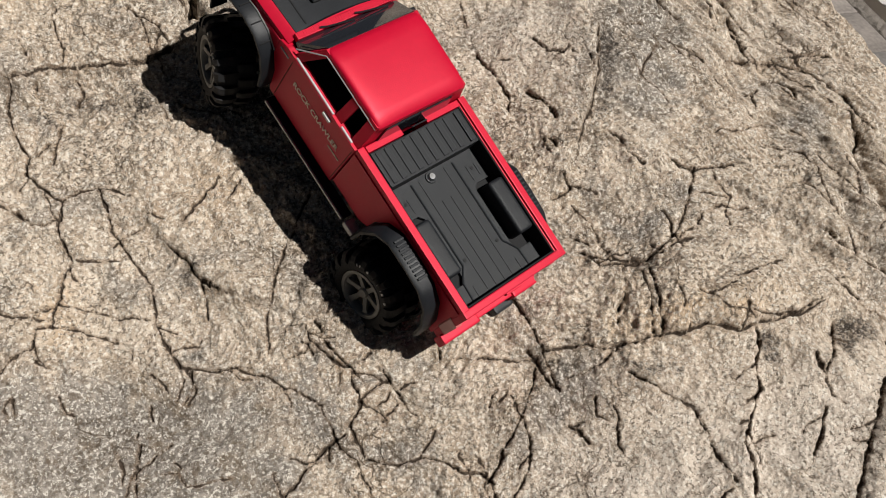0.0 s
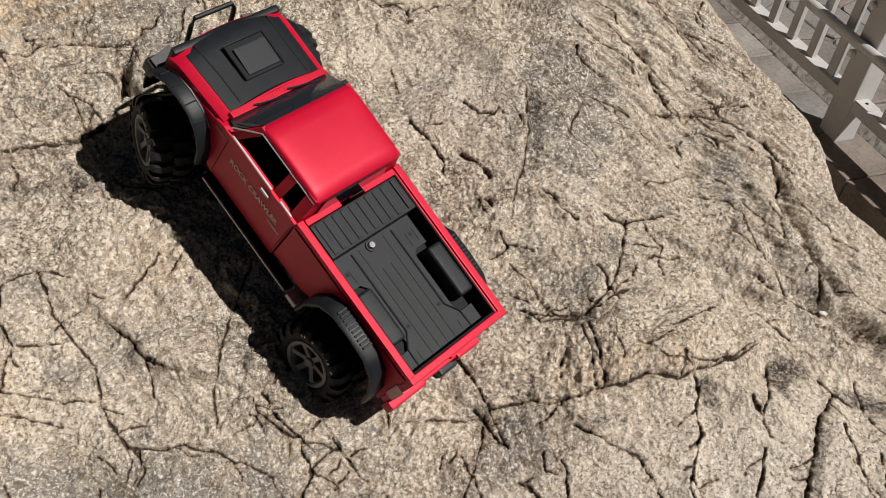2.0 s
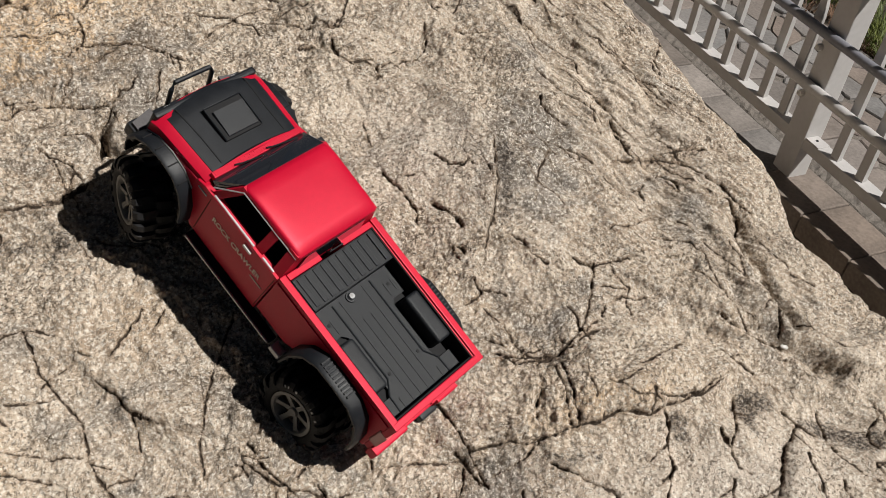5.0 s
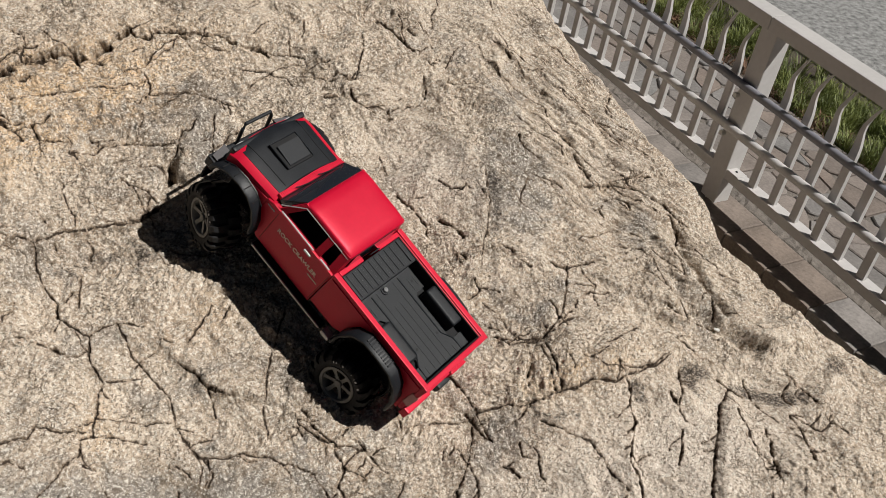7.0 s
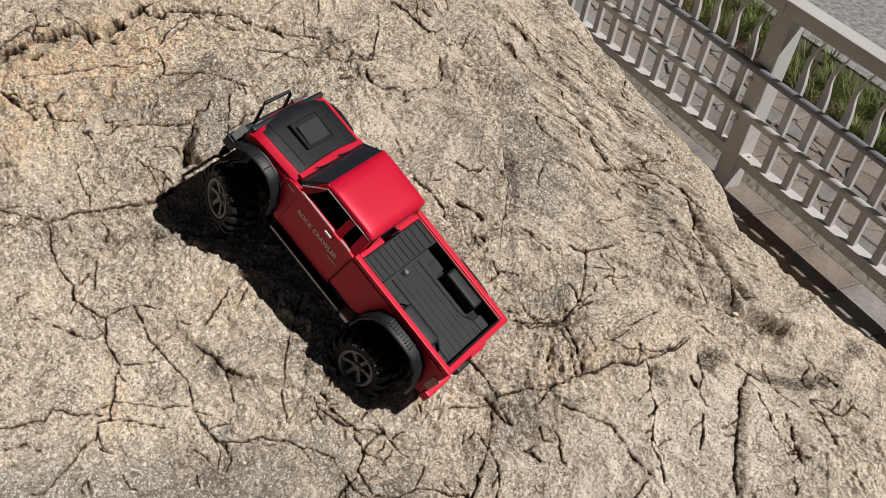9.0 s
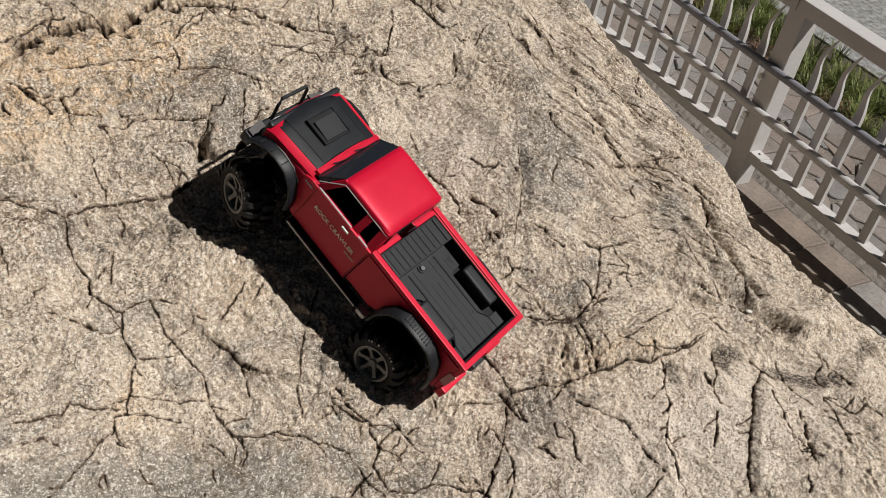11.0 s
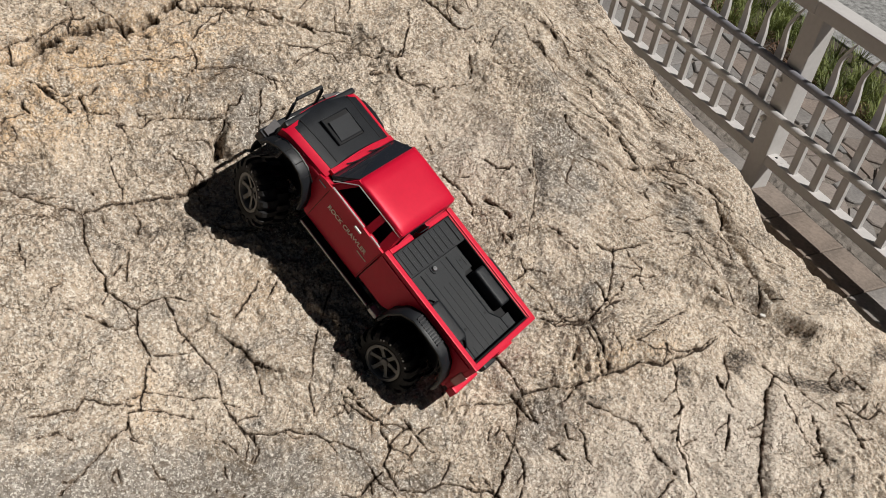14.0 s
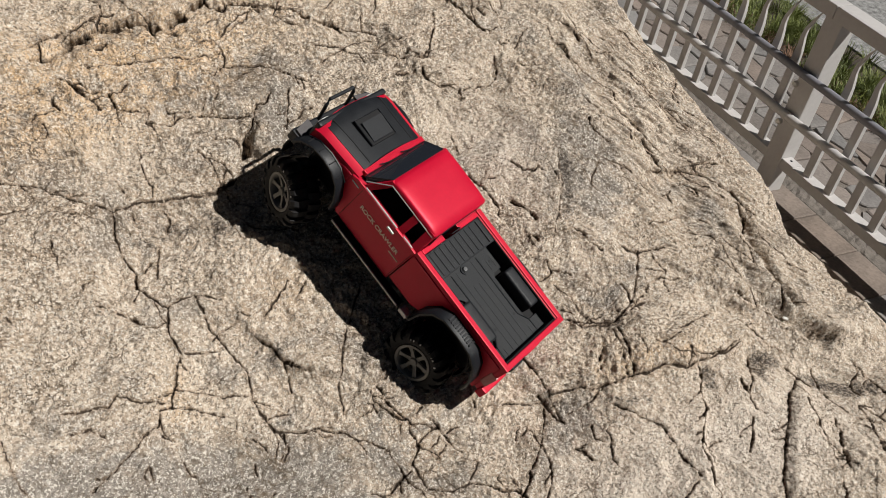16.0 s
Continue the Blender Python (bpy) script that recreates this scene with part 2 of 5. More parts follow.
def prism(profile, x0, x1, bevel=0.0, bm=None):
    """A profile in (y, z), drawn out from x0 to x1."""
    own = bm or bmesh.new()
    before = set(own.edges)
    loft([[(x0, y, z) for y, z in profile], [(x1, y, z) for y, z in profile]], own)
    if bevel:
        bmesh.ops.bevel(own, geom=[e for e in own.edges if e not in before], offset=bevel, segments=2, affect="EDGES", profile=0.6)
    return own


def tube(points, r, n=10, bm=None, radii=None):
    bm = bm or bmesh.new()
    pts = [Vector(p) for p in points]
    rings = []
    for k, p in enumerate(pts):
        along = (pts[min(k + 1, len(pts) - 1)] - pts[max(k - 1, 0)]).normalized()
        side = along.cross(Vector((0.31, 0.17, 0.93))).normalized()
        up = side.cross(along)
        rr = radii[k] if radii else r
        rings.append([p + rr * (math.cos(2 * math.pi * a / n) * side + math.sin(2 * math.pi * a / n) * up) for a in range(n)])
    return loft(rings, bm)


def lathe(profile, n=36, bm=None):
    """A closed profile of (x, radius) turned about the x axis."""
    bm = bm or bmesh.new()
    vs = [[bm.verts.new((x, r * math.cos(2 * math.pi * k / n), r * math.sin(2 * math.pi * k / n))) for x, r in profile] for k in range(n)]
    for k in range(n):
        a, c = vs[k], vs[(k + 1) % n]
        for j in range(len(profile)):
            bm.faces.new((a[j], a[(j + 1) % len(profile)], c[(j + 1) % len(profile)], c[j]))
    return bm


def cap_disc(x, r, thick, n=24, y=0.0, z=0.0, bm=None):
    ring = lambda xx, rr: [(xx, y + rr * math.cos(2 * math.pi * k / n), z + rr * math.sin(2 * math.pi * k / n)) for k in range(n)]
    return loft([ring(x, r), ring(x + thick * 0.7, r), ring(x + thick, r * 0.8)], bm)


# ---- the boulder ----
ROCK_C = Vector((-1.13, -0.285, 0.264))
ROCK_U, ROCK_V, ROCK_N = Vector((0.99, -0.0525, 0.1308)).normalized(), Vector((0.0, 0.928, 0.3726)).normalized(), Vector((-0.141, -0.3689, 0.9187)).normalized()


def axis(lo, core0, core1, hi, step, grow=1.09):
    inner = list(np.arange(core0, core1 + step / 2, step))
    left, right, s, x = [], [], step, core0
    while x > lo:
        s *= grow
        x -= s
        left.append(x)
    s, x = step, inner[-1]
    while x < hi:
        s *= grow
        x += s
        right.append(x)
    return np.array(left[::-1] + inner + right)


def grain(x, y, seed):
    """Gradient noise on the plane, about -0.7 to 0.7."""
    xi, yi = np.floor(x).astype(np.int64), np.floor(y).astype(np.int64)
    xf, yf = x - xi, y - yi

    def corner(dx, dy):
        h = ((xi + dx) * 374761393 + (yi + dy) * 668265263 + seed * 974711) & 0xFFFFFFFF
        h = ((h ^ (h >> 13)) * 1274126177) & 0xFFFFFFFF
        a = ((h ^ (h >> 16)) & 0xFFFF) * (2 * math.pi / 65536)
        return np.cos(a) * (xf - dx) + np.sin(a) * (yf - dy)

    u, v = xf**3 * (xf * (6 * xf - 15) + 10), yf**3 * (yf * (6 * yf - 15) + 10)
    a, c = corner(0, 0) * (1 - u) + corner(1, 0) * u, corner(0, 1) * (1 - u) + corner(1, 1) * u
    return a * (1 - v) + c * v


def layers(x, y, freq, seed, octaves=4, keep=0.5):
    total, amp = 0.0, 1.0
    for k in range(octaves):
        total = total + amp * grain(x * freq + 7.3 * k, y * freq - 3.1 * k, seed + k)
        freq, amp = freq * 2.03, amp * keep
    return total


def spot(u, v, cu, cv, su, sv, turn=0.0):
    c, s = math.cos(radians(turn)), math.sin(radians(turn))
    a, e = (u - cu) * c + (v - cv) * s, (v - cv) * c - (u - cu) * s
    return np.exp(-((a / su) ** 2) - (e / sv) ** 2)


AU, AV = axis(-2.3, -0.88, 0.80, 1.5, 0.0015, 1.12), axis(-1.2, -0.66, 0.76, 2.2, 0.0015, 1.12)
GU, GV = np.meshgrid(AU, AV)
pu, pv = np.clip(GU, -0.95, 0.8) / 0.6, np.clip(GV, -0.75, 0.85) / 0.6
rise = (-0.0037 + 0.0254 * pu + 0.0199 * pv - 0.0109 * pu**2 - 0.0622 * pu * pv - 0.0021 * pv**2
        - 0.0355 * pu**3 - 0.0121 * pu**2 * pv + 0.0092 * pu * pv**2 - 0.012 * pv**3)
# swells and hollows
rise += 0.040 * spot(GU, GV, 0.20, 0.14, 0.10, 0.13, -20) + 0.020 * spot(GU, GV, 0.26, -0.28, 0.12, 0.06)
rise -= 0.016 * spot(GU, GV, 0.05, -0.34, 0.10, 0.06) + 0.020 * spot(GU, GV, -0.45, -0.26, 0.16, 0.10)
rise -= 0.022 * spot(GU, GV, 0.47, 0.03, 0.06, 0.12, -15) + 0.030 * spot(GU, GV, 0.56, -0.42, 0.07, 0.05)
rise += 0.016 * spot(GU, GV, -0.28, 0.33, 0.07, 0.06) - 0.016 * spot(GU, GV, -0.43, 0.20, 0.12, 0.05)
rise -= 0.020 * spot(GU, GV, 0.43, -0.36, 0.03, 0.03)
warp_u, warp_v = 0.05 * layers(GU, GV, 5, 3, 3), 0.05 * layers(GU, GV, 5, 13, 3)
ridge = lambda f, seed, o=3: 0.5 - np.abs(layers(GU + warp_u, GV + warp_v, f, seed, o, 0.5))
shoulder = spot(GU, GV, 0.53, 0.17, 0.21, 0.46)
worn_flat = np.clip(spot(GU, GV, 0.36, -0.47, 0.27, 0.13) + spot(GU, GV, -0.78, -0.16, 0.26, 0.24) + spot(GU, GV, -0.40, -0.36, 0.26, 0.13) + spot(GU, GV, 0.14, 0.20, 0.10, 0.13), 0, 1)
calm = (1 - 0.80 * shoulder) * (1 - 0.55 * worn_flat)
rise += 0.016 * ridge(4.5, 23, 2) + calm * (0.011 * ridge(9, 24) + 0.0060 * ridge(19, 25))
rise += 0.012 * layers(GU + warp_u, GV + warp_v, 4.2, 21, 3) + 0.0075 * calm * layers(GU + warp_u, GV + warp_v, 13, 31, 4, 0.55)
facet = layers(GU * 0.8 + warp_u + 0.35 * GV, GV * 1.1 + warp_v, 21, 41, 3, 0.5)
crumbly = np.clip(0.35 + 1.6 * layers(GU, GV, 5.5, 55, 3), 0.08, 1.0) * (1 - 0.85 * shoulder) * (1 - 0.8 * worn_flat)
facet2 = layers(GU * 1.15 - 0.5 * GV + 1.5 * warp_v, GV * 0.8 + 1.5 * warp_u, 38, 45, 3, 0.55)
rise += 0.010 * np.abs(facet) * crumbly + 0.0065 * np.abs(facet2) * crumbly + 0.0050 * crumbly * layers(GU, GV, 55, 51, 4, 0.6)


def flakes(field, sheets, sharp):
    """A field broken into flat sheets with steep edges."""
    k = field * sheets
    part_way = np.clip((k - np.floor(k) - 0.5) / sharp + 0.5, 0, 1)
    return (np.floor(k) + part_way**2 * (3 - 2 * part_way)) / sheets


peel = layers(GU * 0.8 + 0.5 * GV + 1.6 * warp_u, GV * 1.15 - 0.35 * GU + 1.6 * warp_v, 6.5, 47, 5, 0.58)
rise += 0.013 * (1 - 0.5 * shoulder - 0.4 * worn_flat) * flakes(peel, 6, 0.14)
peel = layers(GU * 0.7 + 0.5 * GV + 1.2 * warp_v, GV * 1.2 - 0.4 * GU + 1.2 * warp_u, 17, 57, 4, 0.6)
rise += 0.008 * crumbly * flakes(peel, 5, 0.18)
# streaks of the bedding on the shoulder beside the path
across, along = GU * 0.84 + GV * 0.54, GV * 0.84 - GU * 0.54
rise += 0.015 * shoulder * np.abs(layers(across * 3.4 + warp_u, along * 0.6 + warp_v, 9, 61, 3, 0.45))
rise += 0.0065 * shoulder * layers(across * 3 + 2 * warp_u, along * 0.5 + warp_v, 24, 63, 3, 0.6)
# the deep notch in front of the truck's wheel
rise += 0.018 * spot(GU, GV, -0.318, 0.335, 0.038, 0.055, -12)
rise -= 0.040 * spot(GU, GV, -0.364, 0.312, 0.026, 0.010, 62) + 0.024 * spot(GU, GV, -0.352, 0.292, 0.018, 0.008, -40) + 0.016 * spot(GU, GV, -0.45, 0.612, 0.05, 0.012, 6)
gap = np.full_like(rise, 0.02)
ragged = 0.0036 * layers(GU, GV, 80, 71, 3, 0.6)
wander = (0.0065 * layers(GU, GV, 30, 81, 4, 0.64), 0.0065 * layers(GU, GV, 30, 91, 4, 0.64))


branching = random.Random(3)


def crack(text, width):
    """A crack along a line of u,v points, with a few short side cracks."""
    points = [tuple(float(n) for n in pair.split(",")) for pair in text.split()]
    width = 0.0012 + 0.30 * width if width < 0.011 else 0.55 * width - 0.0015
    carve(points, width)
    for p, q in zip(points, points[1:]):
        if branching.random() < 0.30 and width > 0.0030:
            s, a, size = branching.random(), math.atan2(q[1] - p[1], q[0] - p[0]) + branching.choice((-1, 1)) * branching.uniform(0.4, 1.2), branching.uniform(0.012, 0.045)
            start = (p[0] + (q[0] - p[0]) * s, p[1] + (q[1] - p[1]) * s)
            bend = (start[0] + 0.55 * size * math.cos(a), start[1] + 0.55 * size * math.sin(a))
            a += branching.uniform(-0.6, 0.6)
            carve([start, bend, (bend[0] + 0.45 * size * math.cos(a), bend[1] + 0.45 * size * math.sin(a))], width * branching.uniform(0.4, 0.65))


def carve(points, width):
    """A narrow cleft in a shallow trough; gap keeps the distance by which it is coloured dark."""
    reach = 0.045
    u0, u1 = min(p[0] for p in points) - reach, max(p[0] for p in points) + reach
    v0, v1 = min(p[1] for p in points) - reach, max(p[1] for p in points) + reach
    a, c, d, e = np.searchsorted(AU, u0), np.searchsorted(AU, u1), np.searchsorted(AV, v0), np.searchsorted(AV, v1)
    win = (slice(d, e), slice(a, c))
    x, y = GU[win] + 0.6 * wander[0][win], GV[win] + 0.6 * wander[1][win]
    far = np.full(x.shape, 9.0)
    total = sum(math.dist(p, q) for p, q in zip(points, points[1:]))
    gone, best = 0.0, np.zeros(x.shape)
    for p, q in zip(points, points[1:]):
        dx, dy = q[0] - p[0], q[1] - p[1]
        size = math.hypot(dx, dy)
        t = np.clip(((x - p[0]) * dx + (y - p[1]) * dy) / size**2, 0, 1)
        dist = np.hypot(x - p[0] - t * dx, y - p[1] - t * dy)
        near = dist < far
        best = np.where(near, (gone + t * size) / total, best)
        far = np.where(near, dist, far)
        gone += size
    wide = width * (0.55 + 0.45 * np.sin(math.pi * np.clip(best, 0.04, 0.96))) * np.clip(0.9 + 3.0 * layers(x, y, 34, 101, 4), 0.15, 1.8)
    off = np.maximum(far + ragged[win] * 0.55, 0)
    open_up = 0.22 if width < 0.0046 else 0.36
    cleft = np.exp(-((off / (open_up * wide + 0.0007)) ** 4))
    rise[win] -= (1.5 + 60 * width) * width * cleft + 0.08 * width * np.exp(-((off / (1.6 * wide)) ** 2))
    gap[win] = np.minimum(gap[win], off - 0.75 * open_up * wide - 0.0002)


def ledge(text, height, reach=0.09):
    """One side of a line stands higher than the other (the left, looking along it), fading out with distance."""
    points = [tuple(float(n) for n in pair.split(",")) for pair in text.split()]
    x, y = GU + wander[0], GV + wander[1]
    far, side = np.full(x.shape, 9.0), np.zeros(x.shape)
    for p, q in zip(points, points[1:]):
        dx, dy = q[0] - p[0], q[1] - p[1]
        size = math.hypot(dx, dy)
        t = np.clip(((x - p[0]) * dx + (y - p[1]) * dy) / size**2, 0, 1)
        dist = np.hypot(x - p[0] - t * dx, y - p[1] - t * dy)
        near = dist < far
        side = np.where(near, (dx * (y - p[1]) - dy * (x - p[0])) / size, side)
        far = np.where(near, dist, far)
    global rise
    rise = rise + height * np.tanh(side / 0.006) * np.exp(-((far / reach) ** 1.5))


def groove(text, depth, wide):
    """A rounded channel along a line."""
    points = [tuple(float(n) for n in pair.split(",")) for pair in text.split()]
    x, y = GU + 0.7 * wander[0], GV + 0.7 * wander[1]
    far = np.full(x.shape, 9.0)
    for p, q in zip(points, points[1:]):
        dx, dy = q[0] - p[0], q[1] - p[1]
        t = np.clip(((x - p[0]) * dx + (y - p[1]) * dy) / (dx * dx + dy * dy), 0, 1)
        far = np.minimum(far, np.hypot(x - p[0] - t * dx, y - p[1] - t * dy))
    global rise
    rise = rise - depth * np.exp(-((far / wide) ** 2)) + 0.35 * depth * np.exp(-(((far - 2.2 * wide) / wide) ** 2))


ledge("0.256,0.540 0.249,0.475 0.245,0.397 0.230,0.279 0.215,0.184 0.224,0.146 0.214,0.100 0.195,0.055 0.175,0.018 0.156,-0.012", -0.013, 0.07)
groove("0.516,-0.076 0.508,-0.144 0.505,-0.198 0.506,-0.252 0.536,-0.292 0.573,-0.329 0.602,-0.366", 0.012, 0.015)
groove("0.592,-0.056 0.578,-0.143 0.571,-0.215 0.576,-0.273", 0.012, 0.010)
groove("0.452,0.270 0.447,0.188 0.452,0.095", 0.009, 0.012)
groove("0.552,0.343 0.551,0.229 0.549,0.167", 0.009, 0.014)
ledge("0.316,-0.341 0.302,-0.388 0.281,-0.439 0.256,-0.478 0.244,-0.525 0.236,-0.577", -0.006, 0.05)
ledge("0.505,-0.415 0.440,-0.470 0.387,-0.543 0.348,-0.610", 0.003, 0.05)
ledge("0.494,-0.462 0.478,-0.522 0.477,-0.581", -0.007, 0.04)
ledge("0.031,-0.307 0.121,-0.322 0.214,-0.324 0.330,-0.333 0.417,-0.320", 0.007)
ledge("0.454,-0.250 0.501,-0.284 0.543,-0.327 0.600,-0.350", 0.010)
ledge("-0.621,0.217 -0.583,0.235 -0.525,0.229 -0.455,0.223 -0.388,0.257", 0.009)
ledge("-0.751,0.530 -0.640,0.590 -0.536,0.625 -0.460,0.625 -0.387,0.654", 0.006, 0.05)
ledge("0.465,0.085 0.53,0.078 0.61,0.085", 0.008, 0.05)
ledge("0.551,-0.112 0.554,-0.189 0.559,-0.271", -0.010, 0.06)
ledge("0.493,-0.407 0.436,-0.482 0.375,-0.574", 0.004, 0.06)
ledge("-0.445,-0.053 -0.411,-0.111 -0.378,-0.138 -0.33,-0.16", 0.008, 0.06)
ledge("0.10,0.42 0.13,0.33 0.20,0.26 0.29,0.171", -0.008, 0.07)
ledge("0.40,0.50 0.46,0.33 0.50,0.20 0.56,0.10", 0.008, 0.07)
ledge("0.341,-0.116 0.411,-0.178 0.469,-0.237 0.526,-0.285", 0.006, 0.05)
for cu, cv in ((0.50, -0.262), (0.545, -0.305), (0.585, -0.345)):
    rise -= 0.014 * spot(GU, GV, cu, cv, 0.04, 0.013, -42)
crack("-0.700,0.549 -0.668,0.558 -0.646,0.571 -0.623,0.594 -0.600,0.593 -0.561,0.615 -0.523,0.622 -0.492,0.617", 0.022)
crack("-0.492,0.617 -0.472,0.612 -0.447,0.607 -0.434,0.615 -0.410,0.628 -0.385,0.639 -0.363,0.663", 0.034)
crack("-0.624,0.593 -0.593,0.600 -0.563,0.606 -0.536,0.615 -0.510,0.610", 0.012)
crack("-0.636,0.602 -0.606,0.617 -0.588,0.627 -0.560,0.636 -0.535,0.636", 0.007)
crack("-0.590,0.591 -0.553,0.610 -0.534,0.613", 0.016)
crack("-0.582,0.569 -0.564,0.574", 0.016)
crack("-0.695,0.576 -0.675,0.586 -0.643,0.611 -0.622,0.612 -0.600,0.620 -0.572,0.631", 0.004)
crack("-0.517,0.672 -0.507,0.644 -0.488,0.631 -0.471,0.615", 0.006)
crack("-0.573,0.694 -0.560,0.673 -0.557,0.642", 0.004)
crack("-0.356,0.669 -0.348,0.647 -0.326,0.626 -0.310,0.649 -0.288,0.643 -0.260,0.638 -0.229,0.624 -0.197,0.612 -0.177,0.601 -0.158,0.582", 0.015)
crack("-0.236,0.600 -0.222,0.585 -0.207,0.578 -0.184,0.574", 0.006)
crack("-0.208,0.635 -0.229,0.601", 0.005)
crack("-0.158,0.582 -0.138,0.568 -0.109,0.562 -0.100,0.544", 0.024)
crack("-0.109,0.564 -0.085,0.542 -0.056,0.538 -0.030,0.522", 0.008)
crack("-0.046,0.578 -0.058,0.535", 0.005)
crack("-0.042,0.562 -0.018,0.541", 0.004)
crack("-0.177,0.518 -0.145,0.505 -0.119,0.502 -0.109,0.486 -0.084,0.473 -0.079,0.451", 0.006)
crack("-0.269,0.627 -0.288,0.597 -0.315,0.582 -0.341,0.569 -0.349,0.557 -0.376,0.558 -0.394,0.553", 0.006)
crack("-0.608,0.525 -0.588,0.519 -0.563,0.525 -0.532,0.522 -0.517,0.523 -0.491,0.524 -0.454,0.524 -0.413,0.516 -0.381,0.514 -0.357,0.524", 0.006)
crack("-0.516,0.542 -0.517,0.523", 0.006)
crack("-0.450,0.592 -0.425,0.581", 0.007)
crack("-0.357,0.545 -0.351,0.527 -0.350,0.510 -0.356,0.492 -0.343,0.492 -0.312,0.485 -0.281,0.473 -0.250,0.464 -0.223,0.438 -0.203,0.430", 0.008)
crack("-0.660,0.500 -0.647,0.491 -0.639,0.483 -0.634,0.471 -0.627,0.466 -0.616,0.460", 0.014)
crack("-0.616,0.460 -0.602,0.427", 0.006)
crack("-0.710,0.489 -0.701,0.488 -0.696,0.477", 0.009)
crack("-0.677,0.464 -0.678,0.450 -0.672,0.440", 0.011)
crack("-0.582,0.463 -0.579,0.448 -0.577,0.426 -0.559,0.413 -0.526,0.403", 0.007)
crack("-0.621,0.457 -0.591,0.455 -0.565,0.460 -0.547,0.471", 0.004)
crack("-0.524,0.415 -0.520,0.401 -0.530,0.386 -0.518,0.373", 0.006)
crack("-0.491,0.413 -0.487,0.401 -0.457,0.400 -0.446,0.402", 0.008)
crack("-0.530,0.386 -0.507,0.380 -0.488,0.374 -0.473,0.385 -0.432,0.397 -0.411,0.393 -0.381,0.385 -0.347,0.371 -0.341,0.367", 0.007)
crack("-0.705,0.412 -0.699,0.396 -0.703,0.390", 0.006)
crack("-0.381,0.448 -0.385,0.432 -0.396,0.419 -0.399,0.406 -0.409,0.393", 0.004)
crack("-0.286,0.413 -0.302,0.394 -0.317,0.402 -0.335,0.363 -0.341,0.351", 0.006)
crack("-0.338,0.357 -0.347,0.342 -0.356,0.337 -0.364,0.327", 0.009)
crack("-0.363,0.329 -0.361,0.297 -0.350,0.279", 0.011)
crack("-0.413,0.342 -0.399,0.336 -0.384,0.333 -0.371,0.321", 0.007)
crack("-0.250,0.416 -0.262,0.380 -0.271,0.354 -0.279,0.328", 0.009)
crack("-0.607,0.286 -0.598,0.255 -0.590,0.241", 0.004)
crack("-0.553,0.330 -0.557,0.290 -0.549,0.260 -0.551,0.242", 0.005)
crack("-0.599,0.098 -0.581,0.115", 0.006)
crack("-0.562,0.145 -0.572,0.112 -0.582,0.083", 0.004)
crack("-0.733,0.177 -0.735,0.164 -0.731,0.153 -0.732,0.126", 0.004)
crack("-0.540,0.221 -0.532,0.197 -0.543,0.172", 0.005)
crack("-0.594,0.217 -0.591,0.197", 0.005)
crack("-0.451,0.315 -0.425,0.293 -0.413,0.282 -0.403,0.256", 0.007)
crack("-0.472,0.228 -0.440,0.232 -0.421,0.247 -0.405,0.251", 0.005)
crack("-0.279,-0.204 -0.278,-0.218 -0.267,-0.234 -0.256,-0.251 -0.241,-0.267 -0.227,-0.270 -0.214,-0.262 -0.202,-0.257", 0.007)
crack("-0.230,-0.273 -0.233,-0.290 -0.228,-0.307 -0.228,-0.322 -0.239,-0.337 -0.246,-0.347 -0.242,-0.363 -0.235,-0.378 -0.235,-0.392", 0.007)
crack("-0.225,-0.313 -0.200,-0.301 -0.188,-0.295 -0.184,-0.310 -0.191,-0.322 -0.208,-0.327", 0.005)
crack("-0.190,-0.283 -0.181,-0.306 -0.174,-0.318", 0.008)
crack("-0.175,-0.322 -0.163,-0.344 -0.156,-0.352", 0.004)
crack("-0.178,-0.331 -0.205,-0.349", 0.005)
crack("-0.235,-0.392 -0.214,-0.404 -0.184,-0.407 -0.153,-0.409 -0.132,-0.420 -0.116,-0.438 -0.091,-0.445 -0.078,-0.462", 0.008)
crack("-0.254,-0.355 -0.279,-0.368 -0.297,-0.380 -0.310,-0.385", 0.008)
crack("-0.289,-0.221 -0.279,-0.227 -0.278,-0.238", 0.007)
crack("-0.110,-0.261 -0.112,-0.281 -0.115,-0.291", 0.006)
crack("-0.045,-0.341 -0.060,-0.364", 0.006)
crack("-0.029,-0.341 -0.045,-0.360", 0.004)
crack("0.006,-0.301 0.018,-0.322 0.029,-0.352", 0.008)
crack("-0.024,-0.436 -0.043,-0.449", 0.005)
crack("0.125,-0.326 0.104,-0.337 0.081,-0.342 0.053,-0.345", 0.005)
crack("0.079,-0.379 0.072,-0.405 0.083,-0.415", 0.005)
crack("0.033,-0.411 0.044,-0.421 0.054,-0.437", 0.008)
crack("0.099,-0.400 0.094,-0.429 0.093,-0.449 0.096,-0.460", 0.006)
crack("0.222,0.144 0.219,0.117 0.205,0.089 0.198,0.059 0.190,0.040 0.175,0.018 0.166,0.004 0.149,-0.020", 0.006)
crack("0.117,0.061 0.125,0.028", 0.0105)
crack("0.101,-0.007 0.106,-0.025", 0.010)
crack("0.117,-0.065 0.127,-0.079 0.111,-0.091 0.096,-0.093", 0.008)
crack("0.203,-0.006 0.215,-0.031 0.228,-0.056 0.237,-0.069", 0.006)
crack("0.277,-0.071 0.291,-0.083 0.307,-0.092 0.343,-0.091 0.367,-0.097", 0.009)
crack("0.232,-0.204 0.260,-0.197 0.280,-0.195", 0.008)
crack("0.286,-0.175 0.302,-0.155 0.329,-0.154 0.358,-0.163 0.379,-0.168", 0.006)
